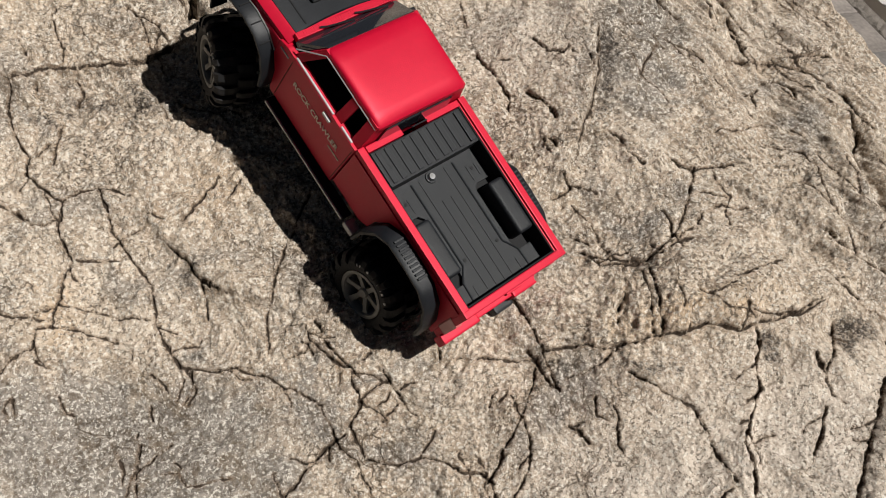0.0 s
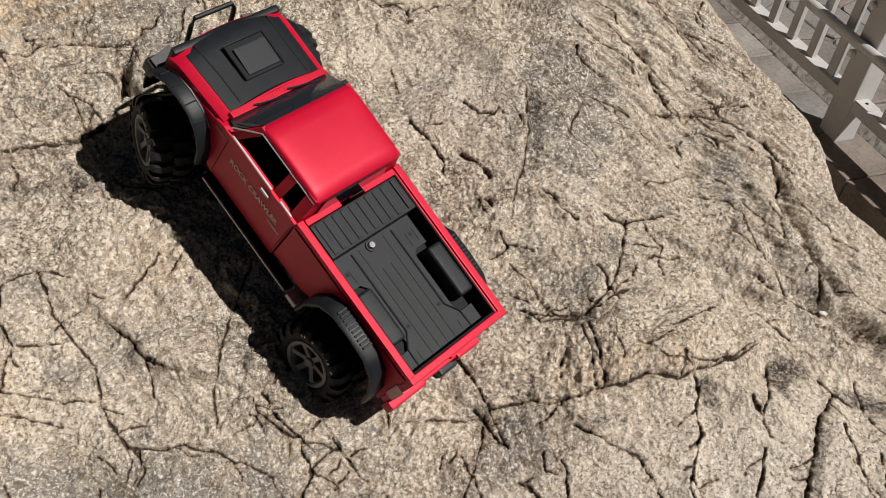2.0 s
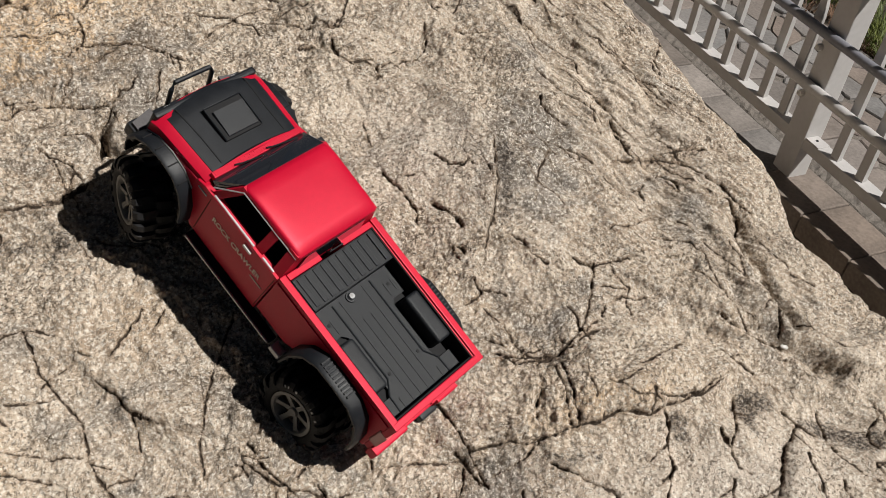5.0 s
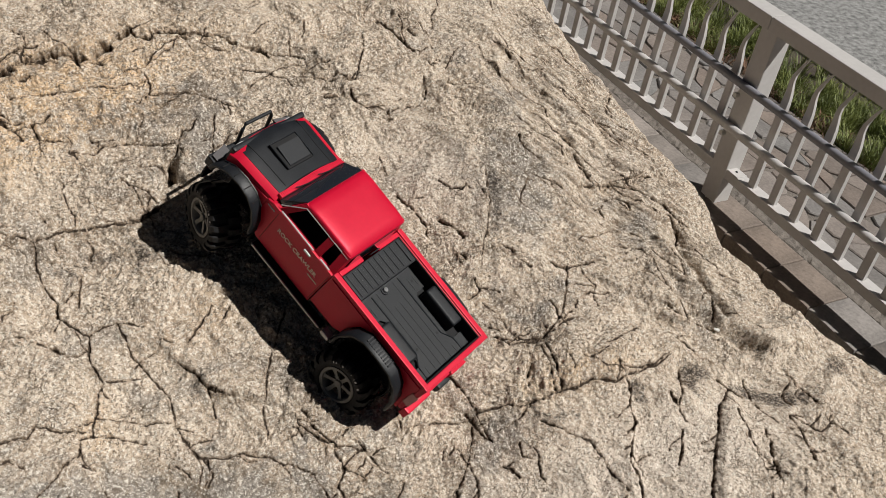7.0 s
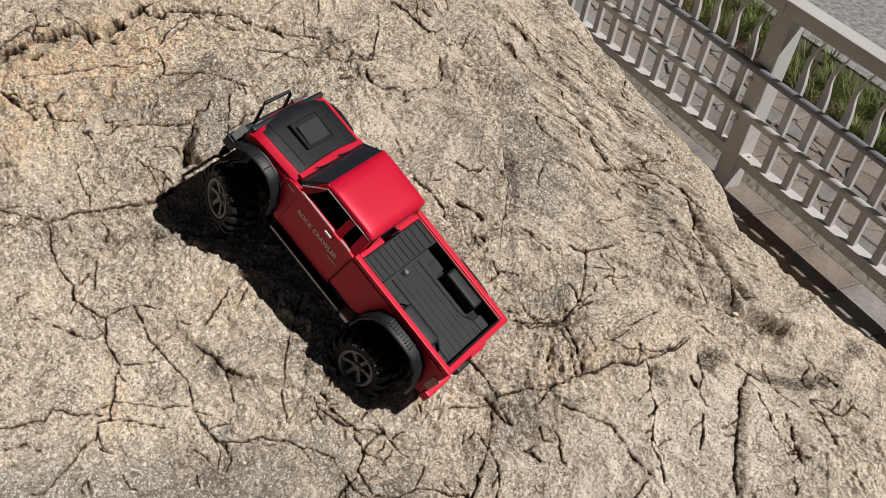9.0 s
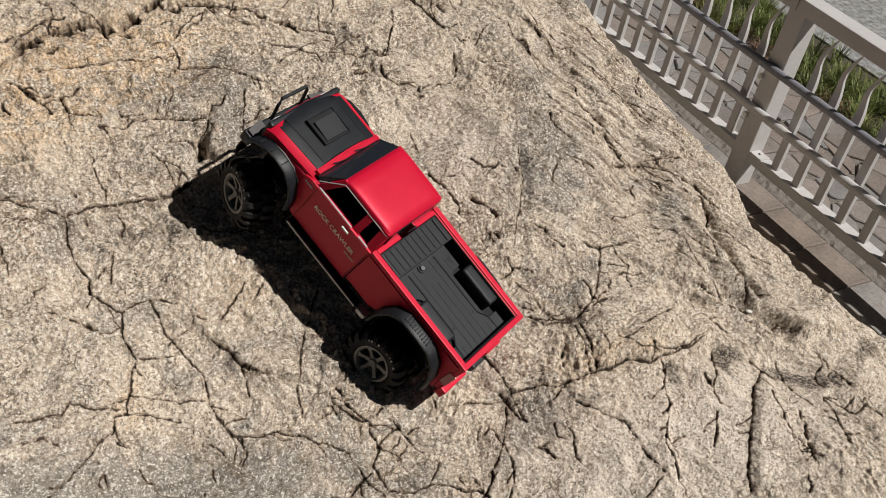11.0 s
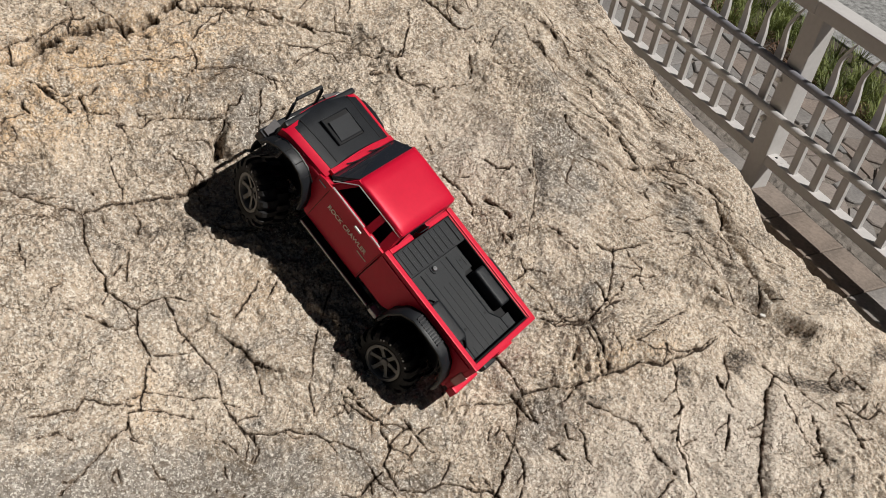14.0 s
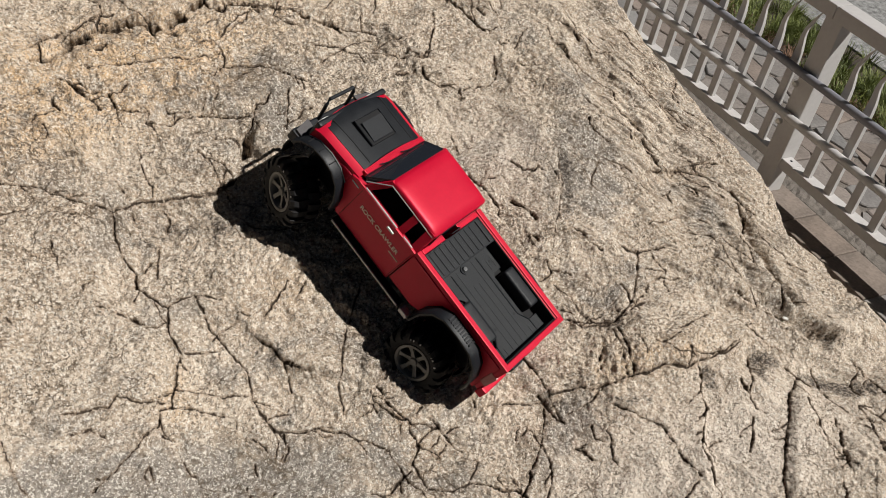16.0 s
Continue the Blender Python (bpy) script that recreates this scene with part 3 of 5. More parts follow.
crack("0.301,-0.128 0.339,-0.142", 0.005)
crack("0.426,-0.070 0.445,-0.083 0.473,-0.093 0.487,-0.126 0.485,-0.153 0.484,-0.187 0.490,-0.234 0.499,-0.259", 0.006)
crack("0.468,0.040 0.455,0.028 0.447,-0.000", 0.008)
crack("0.590,-0.026 0.597,-0.063 0.579,-0.100 0.578,-0.126 0.565,-0.154 0.559,-0.187 0.564,-0.214 0.543,-0.260 0.540,-0.286", 0.008)
crack("0.455,-0.221 0.468,-0.240 0.495,-0.265 0.509,-0.283 0.538,-0.296", 0.0100)
crack("0.446,-0.274 0.455,-0.298 0.478,-0.325", 0.0100)
crack("0.108,-0.159 0.123,-0.173", 0.006)
crack("0.113,-0.185 0.132,-0.208 0.152,-0.212 0.183,-0.214 0.202,-0.208 0.221,-0.209", 0.007)
crack("0.184,-0.229 0.187,-0.260 0.180,-0.287 0.175,-0.317", 0.006)
crack("0.223,-0.261 0.226,-0.276 0.222,-0.291", 0.005)
crack("0.250,-0.282 0.274,-0.280 0.299,-0.276", 0.004)
crack("0.310,-0.320 0.342,-0.327 0.374,-0.329 0.400,-0.322", 0.009)
crack("0.269,0.159 0.302,0.160 0.325,0.145 0.345,0.129 0.367,0.108 0.385,0.091", 0.010)
crack("0.312,0.117 0.284,0.090 0.273,0.074", 0.005)
crack("0.344,0.230 0.340,0.206 0.354,0.186 0.373,0.173", 0.008)
crack("0.432,0.202 0.424,0.173 0.427,0.143", 0.007)
crack("0.457,0.171 0.463,0.136 0.462,0.100 0.472,0.083", 0.006)
crack("0.125,0.153 0.140,0.129 0.161,0.120 0.173,0.131 0.175,0.116", 0.0105)
crack("0.513,0.085 0.551,0.084 0.584,0.079 0.612,0.073", 0.006)
crack("0.423,0.089 0.497,0.084 0.546,0.066 0.560,0.049", 0.004)
crack("0.481,0.051 0.509,0.050 0.524,0.027 0.517,0.002", 0.008)
crack("0.721,0.415 0.601,0.278 0.598,0.245", 0.007)
crack("0.588,0.270 0.594,0.227 0.617,0.206", 0.004)
crack("0.010,0.459 0.026,0.455 0.039,0.441 0.050,0.438 0.065,0.459 0.080,0.490 0.100,0.519 0.107,0.549", 0.010)
crack("-0.071,0.476 -0.028,0.460 0.005,0.448", 0.004)
crack("-0.030,0.413 -0.005,0.413 0.007,0.409", 0.009)
crack("0.032,0.418 0.032,0.398 0.046,0.369 0.065,0.353", 0.008)
crack("0.076,0.365 0.089,0.350 0.092,0.326", 0.016)
crack("0.099,0.344 0.140,0.358 0.163,0.354", 0.004)
crack("0.089,0.403 0.108,0.397", 0.005)
crack("0.106,0.378 0.137,0.383", 0.006)
crack("0.158,0.597 0.176,0.573 0.191,0.529 0.201,0.503 0.207,0.486", 0.012)
crack("0.248,0.570 0.249,0.541 0.259,0.511 0.250,0.476", 0.007)
crack("0.214,0.555 0.228,0.534", 0.004)
crack("0.220,0.466 0.228,0.438 0.232,0.429", 0.010)
crack("0.253,0.414 0.269,0.392 0.284,0.396", 0.007)
crack("0.416,0.460 0.422,0.434", 0.006)
crack("0.482,0.445 0.501,0.426 0.517,0.412", 0.005)
crack("0.443,0.403 0.458,0.395", 0.008)
crack("0.313,-0.342 0.312,-0.359 0.305,-0.379", 0.016)
crack("0.305,-0.379 0.299,-0.389 0.292,-0.415 0.278,-0.441 0.258,-0.466 0.247,-0.481 0.244,-0.503 0.242,-0.527 0.239,-0.552 0.236,-0.578", 0.013)
crack("0.366,-0.462 0.351,-0.490 0.331,-0.518", 0.010)
crack("0.384,-0.387 0.378,-0.419", 0.007)
crack("0.434,-0.346 0.424,-0.372 0.382,-0.420", 0.008)
crack("0.503,-0.415 0.464,-0.441 0.436,-0.471 0.409,-0.508 0.385,-0.543 0.359,-0.579 0.346,-0.610", 0.0080)
crack("0.486,-0.462 0.480,-0.490 0.475,-0.522 0.474,-0.554 0.474,-0.582", 0.012)
crack("0.515,-0.513 0.508,-0.544 0.496,-0.580 0.484,-0.611", 0.009)
crack("0.550,-0.407 0.534,-0.450 0.534,-0.472", 0.010)
crack("0.575,-0.502 0.580,-0.533 0.569,-0.567 0.561,-0.600", 0.010)
crack("0.639,-0.422 0.630,-0.439 0.596,-0.464", 0.008)
crack("0.636,-0.434 0.637,-0.470 0.641,-0.507 0.637,-0.537", 0.010)
crack("0.581,-0.510 0.593,-0.532 0.613,-0.552 0.648,-0.544", 0.008)
crack("0.495,-0.394 0.506,-0.416 0.521,-0.440", 0.008)
crack("0.163,-0.393 0.198,-0.428 0.205,-0.458 0.211,-0.492 0.215,-0.529", 0.004)
crack("0.129,-0.358 0.148,-0.377 0.163,-0.393", 0.009)
crack("0.206,-0.536 0.182,-0.549 0.168,-0.556", 0.011)
crack("0.461,-0.613 0.439,-0.651", 0.0105)
crack("-0.524,-0.296 -0.524,-0.318 -0.530,-0.346 -0.532,-0.378", 0.006)
crack("-0.501,-0.263 -0.500,-0.282", 0.006)
crack("-0.553,-0.315 -0.545,-0.336 -0.547,-0.359", 0.004)
crack("-0.527,-0.343 -0.507,-0.333 -0.483,-0.316", 0.005)
crack("-0.613,-0.230 -0.606,-0.253 -0.597,-0.259", 0.005)
crack("-0.477,-0.345 -0.470,-0.357", 0.007)
crack("-0.347,-0.421 -0.323,-0.402 -0.298,-0.384", 0.006)
crack("-0.494,-0.223 -0.478,-0.239 -0.477,-0.254", 0.005)
crack("-0.514,-0.187 -0.515,-0.212", 0.004)
crack("0.043,0.155 0.055,0.117 0.071,0.077 0.067,0.047", 0.008)
crack("0.099,0.076 0.115,0.056 0.125,0.020", 0.012)
crack("0.108,-0.004 0.118,-0.018", 0.009)
crack("0.049,-0.096 0.048,-0.116 0.057,-0.127", 0.005)
crack("-0.666,-0.224 -0.664,-0.249", 0.005)
crack("-0.634,-0.179 -0.619,-0.191", 0.006)
crack("-0.439,-0.223 -0.444,-0.251 -0.458,-0.271", 0.004)
crack("-0.421,-0.024 -0.396,-0.004 -0.374,0.013 -0.360,0.032", 0.005)
crack("-0.353,-0.006 -0.333,0.017", 0.005)
crack("-0.794,0.295 -0.741,0.292 -0.710,0.268 -0.667,0.246 -0.623,0.219 -0.629,0.197 -0.630,0.148 -0.612,0.102 -0.615,0.076 -0.601,0.052 -0.574,0.031 -0.585,-0.009 -0.573,-0.053 -0.589,-0.084 -0.597,-0.112 -0.608,-0.136 -0.627,-0.139 -0.637,-0.164 -0.662,-0.174 -0.680,-0.193 -0.716,-0.216 -0.756,-0.242", 0.0073)
crack("-0.574,0.031 -0.550,0.041 -0.525,0.044 -0.523,0.024 -0.516,-0.020 -0.497,-0.061 -0.474,-0.104 -0.476,-0.149 -0.471,-0.186 -0.454,-0.218 -0.415,-0.233 -0.381,-0.238 -0.342,-0.260 -0.309,-0.285 -0.277,-0.311 -0.272,-0.343 -0.264,-0.374", 0.0063)
crack("-0.454,-0.218 -0.452,-0.237 -0.466,-0.264", 0.0042)
crack("-0.621,0.219 -0.583,0.237 -0.524,0.233 -0.454,0.227 -0.428,0.236 -0.387,0.261", 0.0052)
crack("-0.772,-0.111 -0.703,-0.115 -0.689,-0.101 -0.655,-0.121 -0.606,-0.130", 0.0042)
crack("-0.597,-0.112 -0.536,-0.136 -0.482,-0.153", 0.0032)
crack("-0.611,-0.138 -0.570,-0.154 -0.531,-0.173", 0.0042)
crack("-0.767,-0.150 -0.740,-0.145 -0.720,-0.166", 0.0042)
crack("-0.445,-0.052 -0.427,-0.080 -0.410,-0.111 -0.377,-0.138", 0.0063)
crack("-0.410,-0.111 -0.407,-0.140 -0.409,-0.163", 0.0052)
crack("-0.237,-0.010 -0.268,-0.058 -0.302,-0.114 -0.328,-0.182 -0.337,-0.231", 0.0042)
crack("-0.267,-0.200 -0.254,-0.241 -0.230,-0.270 -0.216,-0.300", 0.0063)
crack("-0.001,-0.217 0.015,-0.261 0.023,-0.300 0.032,-0.330 0.038,-0.360", 0.0095)
crack("-0.095,-0.289 -0.030,-0.305 0.017,-0.314", 0.0052)
crack("0.015,-0.324 -0.023,-0.385 -0.063,-0.434 -0.085,-0.459", 0.0063)
crack("0.030,-0.307 0.080,-0.310 0.119,-0.323 0.166,-0.321 0.211,-0.325 0.243,-0.320 0.289,-0.337 0.327,-0.334 0.392,-0.330 0.414,-0.321", 0.0073)
crack("0.193,-0.213 0.196,-0.244 0.190,-0.300 0.185,-0.319", 0.0042)
crack("0.310,-0.085 0.285,-0.135 0.255,-0.179 0.222,-0.201 0.193,-0.213 0.148,-0.205 0.108,-0.184", 0.0063)
crack("-0.617,0.006 -0.644,0.026 -0.657,0.034", 0.0042)
crack("-0.446,-0.223 -0.439,-0.255 -0.453,-0.271", 0.0042)
crack("-0.029,-0.353 -0.019,-0.410 -0.027,-0.453 -0.060,-0.483", 0.0063)
# short cracks between them: mostly upright low down, slanting with the bedding higher up
def short_cracks(count):
    rng = random.Random(17)
    for _ in range(count):
        u, v = rng.uniform(-0.86, 0.70), rng.uniform(-0.62, 0.74)
        if v > 0.25 and u < -0.1:
            a = radians(rng.gauss(22, 16))
        elif u > 0.38:
            a = radians(rng.gauss(108, 20))
        else:
            a = radians(rng.choice((100, 100, 15, 150, 60)) + rng.gauss(0, 16))
        size, p, line = rng.uniform(0.02, 0.10), (u, v), [(u, v)]
        for _ in range(rng.randint(3, 6)):
            b = a + rng.gauss(0, 0.33)
            p = (p[0] + size / 4 * math.cos(b), p[1] + size / 4 * math.sin(b))
            line.append(p)
        carve(line, 0.0006 + 0.0026 * rng.random() ** 2)


short_cracks(80)


def shoulder_creases():
    """Long creases and low steps that follow the bedding on the shoulder."""
    rng = random.Random(29)
    for k in range(18):
        u, v, a = rng.uniform(0.36, 0.66), rng.uniform(-0.25, 0.45), radians(rng.gauss(113, 6))
        size, line = rng.uniform(0.08, 0.26), [(u, v)]
        for _ in range(6):
            b = a + rng.gauss(0, 0.16)
            line.append((line[-1][0] + size / 6 * math.cos(b), line[-1][1] + size / 6 * math.sin(b)))
        if k < 4:
            ledge(" ".join("%.3f,%.3f" % p for p in line), rng.choice((-1, 1)) * rng.uniform(0.002, 0.004), 0.04)
        carve(line, 0.0008 + 0.0016 * rng.random() ** 2)


shoulder_creases()
# the flanks fall away to the ground
brink = np.interp(GV, [-0.75, -0.52, -0.42, -0.33, -0.247, -0.116, 0.034, 0.145, 0.249, 0.365, 0.45, 0.515, 0.65, 0.9, 1.6], [0.95, 0.870, 0.820, 0.775, 0.730, 0.698, 0.709, 0.701, 0.662, 0.655, 0.640, 0.638, 0.632, 0.60, 0.30])
brink += 0.020 * layers(GU, GV, 9, 161, 3)
over = np.clip(GU - brink + 0.035, 0, None)
rise -= np.where(over < 0.05, 26 * over**2, 26 * 0.0025 + 2.6 * (over - 0.05))
rise -= 0.55 * np.clip(-1.0 - GU, 0, None) ** 1.6 + 1.25 * np.clip(GV - 1.0, 0, None) ** 1.5 + 0.35 * np.clip(-0.80 - GV, 0, None)
rise = np.maximum(rise, -1.6)
grey = 1.15 * (0.25 * spot(GU, GV, 0.22, -0.15, 0.11, 0.08) + 0.9 * spot(GU, GV, 0.28, 0.06, 0.06, 0.13, -20) + 0.5 * spot(GU, GV, 0.34, 0.30, 0.04, 0.10, -25) + 1.1 * spot(GU, GV, -0.8, -0.24, 0.15, 0.08)
        + 1.0 * spot(GU, GV, -0.36, 0.46, 0.17, 0.05, 8) + 0.5 * spot(GU, GV, -0.28, 0.13, 0.12, 0.10) + 1.15 * spot(GU, GV, -0.50, -0.33, 0.24, 0.11)
        + 0.6 * spot(GU, GV, -0.28, 0.36, 0.07, 0.08) + 0.5 * spot(GU, GV, 0.03, -0.36, 0.08, 0.06) + 0.5 * spot(GU, GV, 0.50, -0.03, 0.06, 0.10)
        - 0.6 * spot(GU, GV, 0.57, 0.06, 0.06, 0.05) - 0.5 * spot(GU, GV, 0.13, 0.34, 0.12, 0.10) - 0.5 * spot(GU, GV, 0.26, -0.25, 0.14, 0.04)
        - 0.4 * spot(GU, GV, -0.35, 0.02, 0.1, 0.06) - 0.7 * spot(GU, GV, 0.42, -0.50, 0.24, 0.10) - 0.5 * spot(GU, GV, -0.55, 0.55, 0.24, 0.07, 12)
        - 0.4 * spot(GU, GV, 0.62, -0.60, 0.2, 0.12) - 0.9 * spot(GU, GV, 0.34, -0.47, 0.20, 0.10))
lichen = np.clip(0.45 * spot(GU, GV, -0.40, 0.185, 0.13, 0.035, 8) + 0.38 * spot(GU, GV, -0.53, 0.17, 0.09, 0.05) + 0.40 * spot(GU, GV, -0.57, 0.602, 0.10, 0.02, 10) + 0.35 * spot(GU, GV, -0.385, 0.456, 0.12, 0.04, 10)
                 + 0.95 * spot(GU, GV, 0.327, -0.362, 0.016, 0.028) + 0.9 * spot(GU, GV, 0.455, -0.366, 0.036, 0.022, -8) + 0.8 * spot(GU, GV, 0.434, -0.388, 0.009, 0.032) + 0.9 * spot(GU, GV, 0.545, -0.437, 0.046, 0.019, -32) + 0.8 * spot(GU, GV, 0.603, -0.474, 0.050, 0.020, -10) + 0.9 * spot(GU, GV, 0.735, -0.445, 0.03, 0.025)
                 + 0.75 * spot(GU, GV, 0.225, 0.095, 0.022, 0.085, -14) + 0.42 * spot(GU, GV, 0.317, 0.294, 0.03, 0.06, -25) + 0.45 * spot(GU, GV, 0.283, 0.459, 0.04, 0.03) + 0.42 * spot(GU, GV, 0.02, 0.425, 0.03, 0.03)
                 + 0.85 * spot(GU, GV, 0.189, -0.214, 0.022, 0.018) + 0.55 * spot(GU, GV, 0.028, -0.330, 0.022, 0.040, 20) + 0.6 * spot(GU, GV, 0.155, -0.362, 0.055, 0.022, -12) + 0.5 * spot(GU, GV, 0.575, -0.33, 0.07, 0.012, -42)
                 + 0.5 * spot(GU, GV, -0.73, 0.44, 0.05, 0.06) + 0.45 * spot(GU, GV, -0.42, -0.10, 0.06, 0.03, -35) + 0.4 * spot(GU, GV, 0.50, -0.10, 0.03, 0.10, -5), 0, 1)
rust = np.clip(0.7 * spot(GU, GV, 0.24, -0.30, 0.14, 0.025) + 0.6 * spot(GU, GV, -0.60, -0.12, 0.03, 0.05) + 0.6 * spot(GU, GV, 0.53, 0.075, 0.06, 0.015)
               + 1.5 * spot(GU, GV, -0.60, 0.50, 0.34, 0.12, 14) + 0.4 * spot(GU, GV, -0.50, 0.58, 0.16, 0.03) + 0.35 * spot(GU, GV, -0.35, 0.02, 0.06, 0.05), 0, 1)


pitted = np.clip(0.28 + 0.50 * spot(GU, GV, -0.45, 0.42, 0.42, 0.30) + 0.55 * spot(GU, GV, 0.12, -0.22, 0.16, 0.12) + 0.5 * spot(GU, GV, 0.30, 0.25, 0.10, 0.30, -28) + 0.45 * spot(GU, GV, -0.80, 0.05, 0.16, 0.14)
                 + 0.35 * spot(GU, GV, 0.0, 0.48, 0.30, 0.14) + 0.4 * spot(GU, GV, -0.22, -0.40, 0.10, 0.08) - 0.25 * worn_flat + 0.9 * layers(GU, GV, 6, 171, 4, 0.6), 0, 1)


# dark wisps along the bedding, on the shoulder and under the upper ledge
pale = np.clip(1.0 * spot(GU, GV, 0.32, -0.52, 0.26, 0.13) + 0.5 * spot(GU, GV, 0.05, -0.50, 0.12, 0.08) + 0.5 * spot(GU, GV, 0.13, 0.17, 0.09, 0.12) + 0.4 * spot(GU, GV, 0.55, 0.10, 0.10, 0.07), 0, 1)
streak = shoulder * np.clip(1.9 * layers(across * 3 + 2 * warp_u, along * 0.42 + warp_v, 20, 67, 4, 0.66) - 0.05, 0, 1)
streak += spot(GU, GV, -0.57, 0.605, 0.17, 0.045, 14) * np.clip(2.4 * layers((GU * 0.94 + GV * 0.34) * 0.5 + warp_u, (GV * 0.94 - GU * 0.34) * 2.6 + 2 * warp_v, 16, 69, 4, 0.66) + 0.1, 0, 1)


def boulder():
    nv, nu = GU.shape
    co = (np.array(ROCK_C) + GU[..., None] * np.array(ROCK_U) + GV[..., None] * np.array(ROCK_V) + rise[..., None] * np.array(ROCK_N)).reshape(-1, 3)
    idx = np.arange(nu * nv).reshape(nv, nu)
    quads = np.stack([idx[:-1, :-1], idx[:-1, 1:], idx[1:, 1:], idx[1:, :-1]], -1).reshape(-1, 4)
    me = bpy.data.meshes.new("boulder")
    me.vertices.add(len(co))
    me.vertices.foreach_set("co", co.ravel())
    me.loops.add(quads.size)
    me.loops.foreach_set("vertex_index", quads.ravel())
    me.polygons.add(len(quads))
    me.polygons.foreach_set("loop_start", np.arange(0, quads.size, 4))
    me.polygons.foreach_set("use_smooth", np.ones(len(quads), bool))
    me.update()
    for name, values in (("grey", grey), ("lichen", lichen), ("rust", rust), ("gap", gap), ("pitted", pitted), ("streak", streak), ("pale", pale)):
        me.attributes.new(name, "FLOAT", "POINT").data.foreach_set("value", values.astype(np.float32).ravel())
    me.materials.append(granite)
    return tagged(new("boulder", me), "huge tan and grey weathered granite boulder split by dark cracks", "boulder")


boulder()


def stone_chip(u, v):
    """A small pale chip of stone lying in the groove."""
    rng = random.Random(4)
    height = rise[np.searchsorted(AV, v), np.searchsorted(AU, u)]
    spot_at = ROCK_C + ROCK_U * u + ROCK_V * v + ROCK_N * (height + 0.001)
    rings = []
    for z, size in ((-0.002, 0.0036), (0.0005, 0.0045), (0.0025, 0.003)):
        rings.append([(1.5 * size * math.cos(a) * rng.uniform(0.8, 1.1), size * math.sin(a) * rng.uniform(0.8, 1.1), z + rng.uniform(-0.0008, 0.0008)) for a in (0.2, 1.1, 2.3, 3.2, 4.0, 5.2)])
    chip = part("stone_chip", loft(rings), chip_white, m=Matrix.Translation(spot_at) @ pose(0, 0, 0, 22, 8, -35))
    return tagged(chip, "small white stone chip lying on the boulder", "stone chip")


stone_chip(0.544, -0.300)


# ---- the path, the verge and the road ----
def ground_sheet():
    xs = [-60, -20, -6, -3, -1.5, -0.8, -0.45, -0.25, -0.14, -0.0405, -0.040, 0.099, 0.101, 0.2, 0.6, 1.0, 1.6, 3, 8, 25, 60]
    ys = [-60, -20, -6, -3, -1.5, -0.75, 0, 0.75, 1.5, 3, 6, 20, 60]
    bm = bmesh.new()
    grid = [[bm.verts.new((x, y, -0.34 if x < -0.0402 else -0.036 if x < 0.1 else -0.004)) for x in xs] for y in ys]
    for a, c in zip(grid, grid[1:]):
        for k in range(len(xs) - 1):
            bm.faces.new((a[k], a[k + 1], c[k + 1], c[k]))
    return tagged(part("ground", bm, soil), "bare brown soil around the boulder and the path", "ground", kind="structure")


ground_sheet()
road = box(1.02, 40, -40, 40, -0.10, 0.004)
tagged(part("road", road, asphalt), "pale grey coarse asphalt road in sunlight", "road", kind="structure")


def mortar_strip():
    """A rough strip of mortar and pebbles between the kerb slabs and the paving."""
    rng = random.Random(9)
    bm = bmesh.new()
    n = 520
    rows = []
    for k in range(n + 1):
        y = -2.2 + 6.6 * k / n
        edge = 0.006 * noise.noise(Vector((0, y * 20, 0)))
        rows.append([bm.verts.new((0.056 + edge + 0.090 * a / 6, y + rng.uniform(-0.003, 0.003), 0.013 + 0.006 * noise.noise(Vector((a * 0.9, y * 90, 3))) + rng.uniform(-0.0015, 0.002) - (0.010 if a in (0, 6) else 0))) for a in range(7)])
    for a, c in zip(rows, rows[1:]):
        for k in range(6):
            bm.faces.new((a[k], a[k + 1], c[k + 1], c[k]))
    return tagged(part("trim", bm, mortar), "rough pebbly mortar strip between kerb slabs and paving", "mortar strip", kind="structure")


mortar_strip()
paving = thing("pavement", "crazy paving of pale irregular flagstones behind a row of kerb slabs", "pavement", kind="structure")
part("bedding", box(0.120, 0.62, -2.2, 4.4, -0.12, 0.012), mortar, paving, "dark mortar bed")


# ---- the fence ----
SPACING, POSTS = 0.078, (-2.5, -1.25, 0.0, 1.25, 2.5)


def picket_mesh():
    """A flat bar that ends above the upper rail in a waved spear point."""
    rings = []
    rows = [(0.100, 0.0, 0.0112, 0.0060), (0.372, 0.0, 0.0112, 0.0060), (0.395, 0.0005, 0.0100, 0.005), (0.415, 0.003, 0.0085, 0.004), (0.433, 0.006, 0.0068, 0.0035),
            (0.452, 0.005, 0.0054, 0.003), (0.472, -0.002, 0.0042, 0.0025), (0.492, -0.010, 0.0030, 0.002), (0.514, -0.022, 0.0010, 0.001)]
    for z, sway, wy, wx in rows:
        rings.append([(-wx, sway - wy, z), (wx, sway - wy, z), (wx, sway + wy, z), (-wx, sway + wy, z)])
    me_bm = loft(rings)
    return me_bm


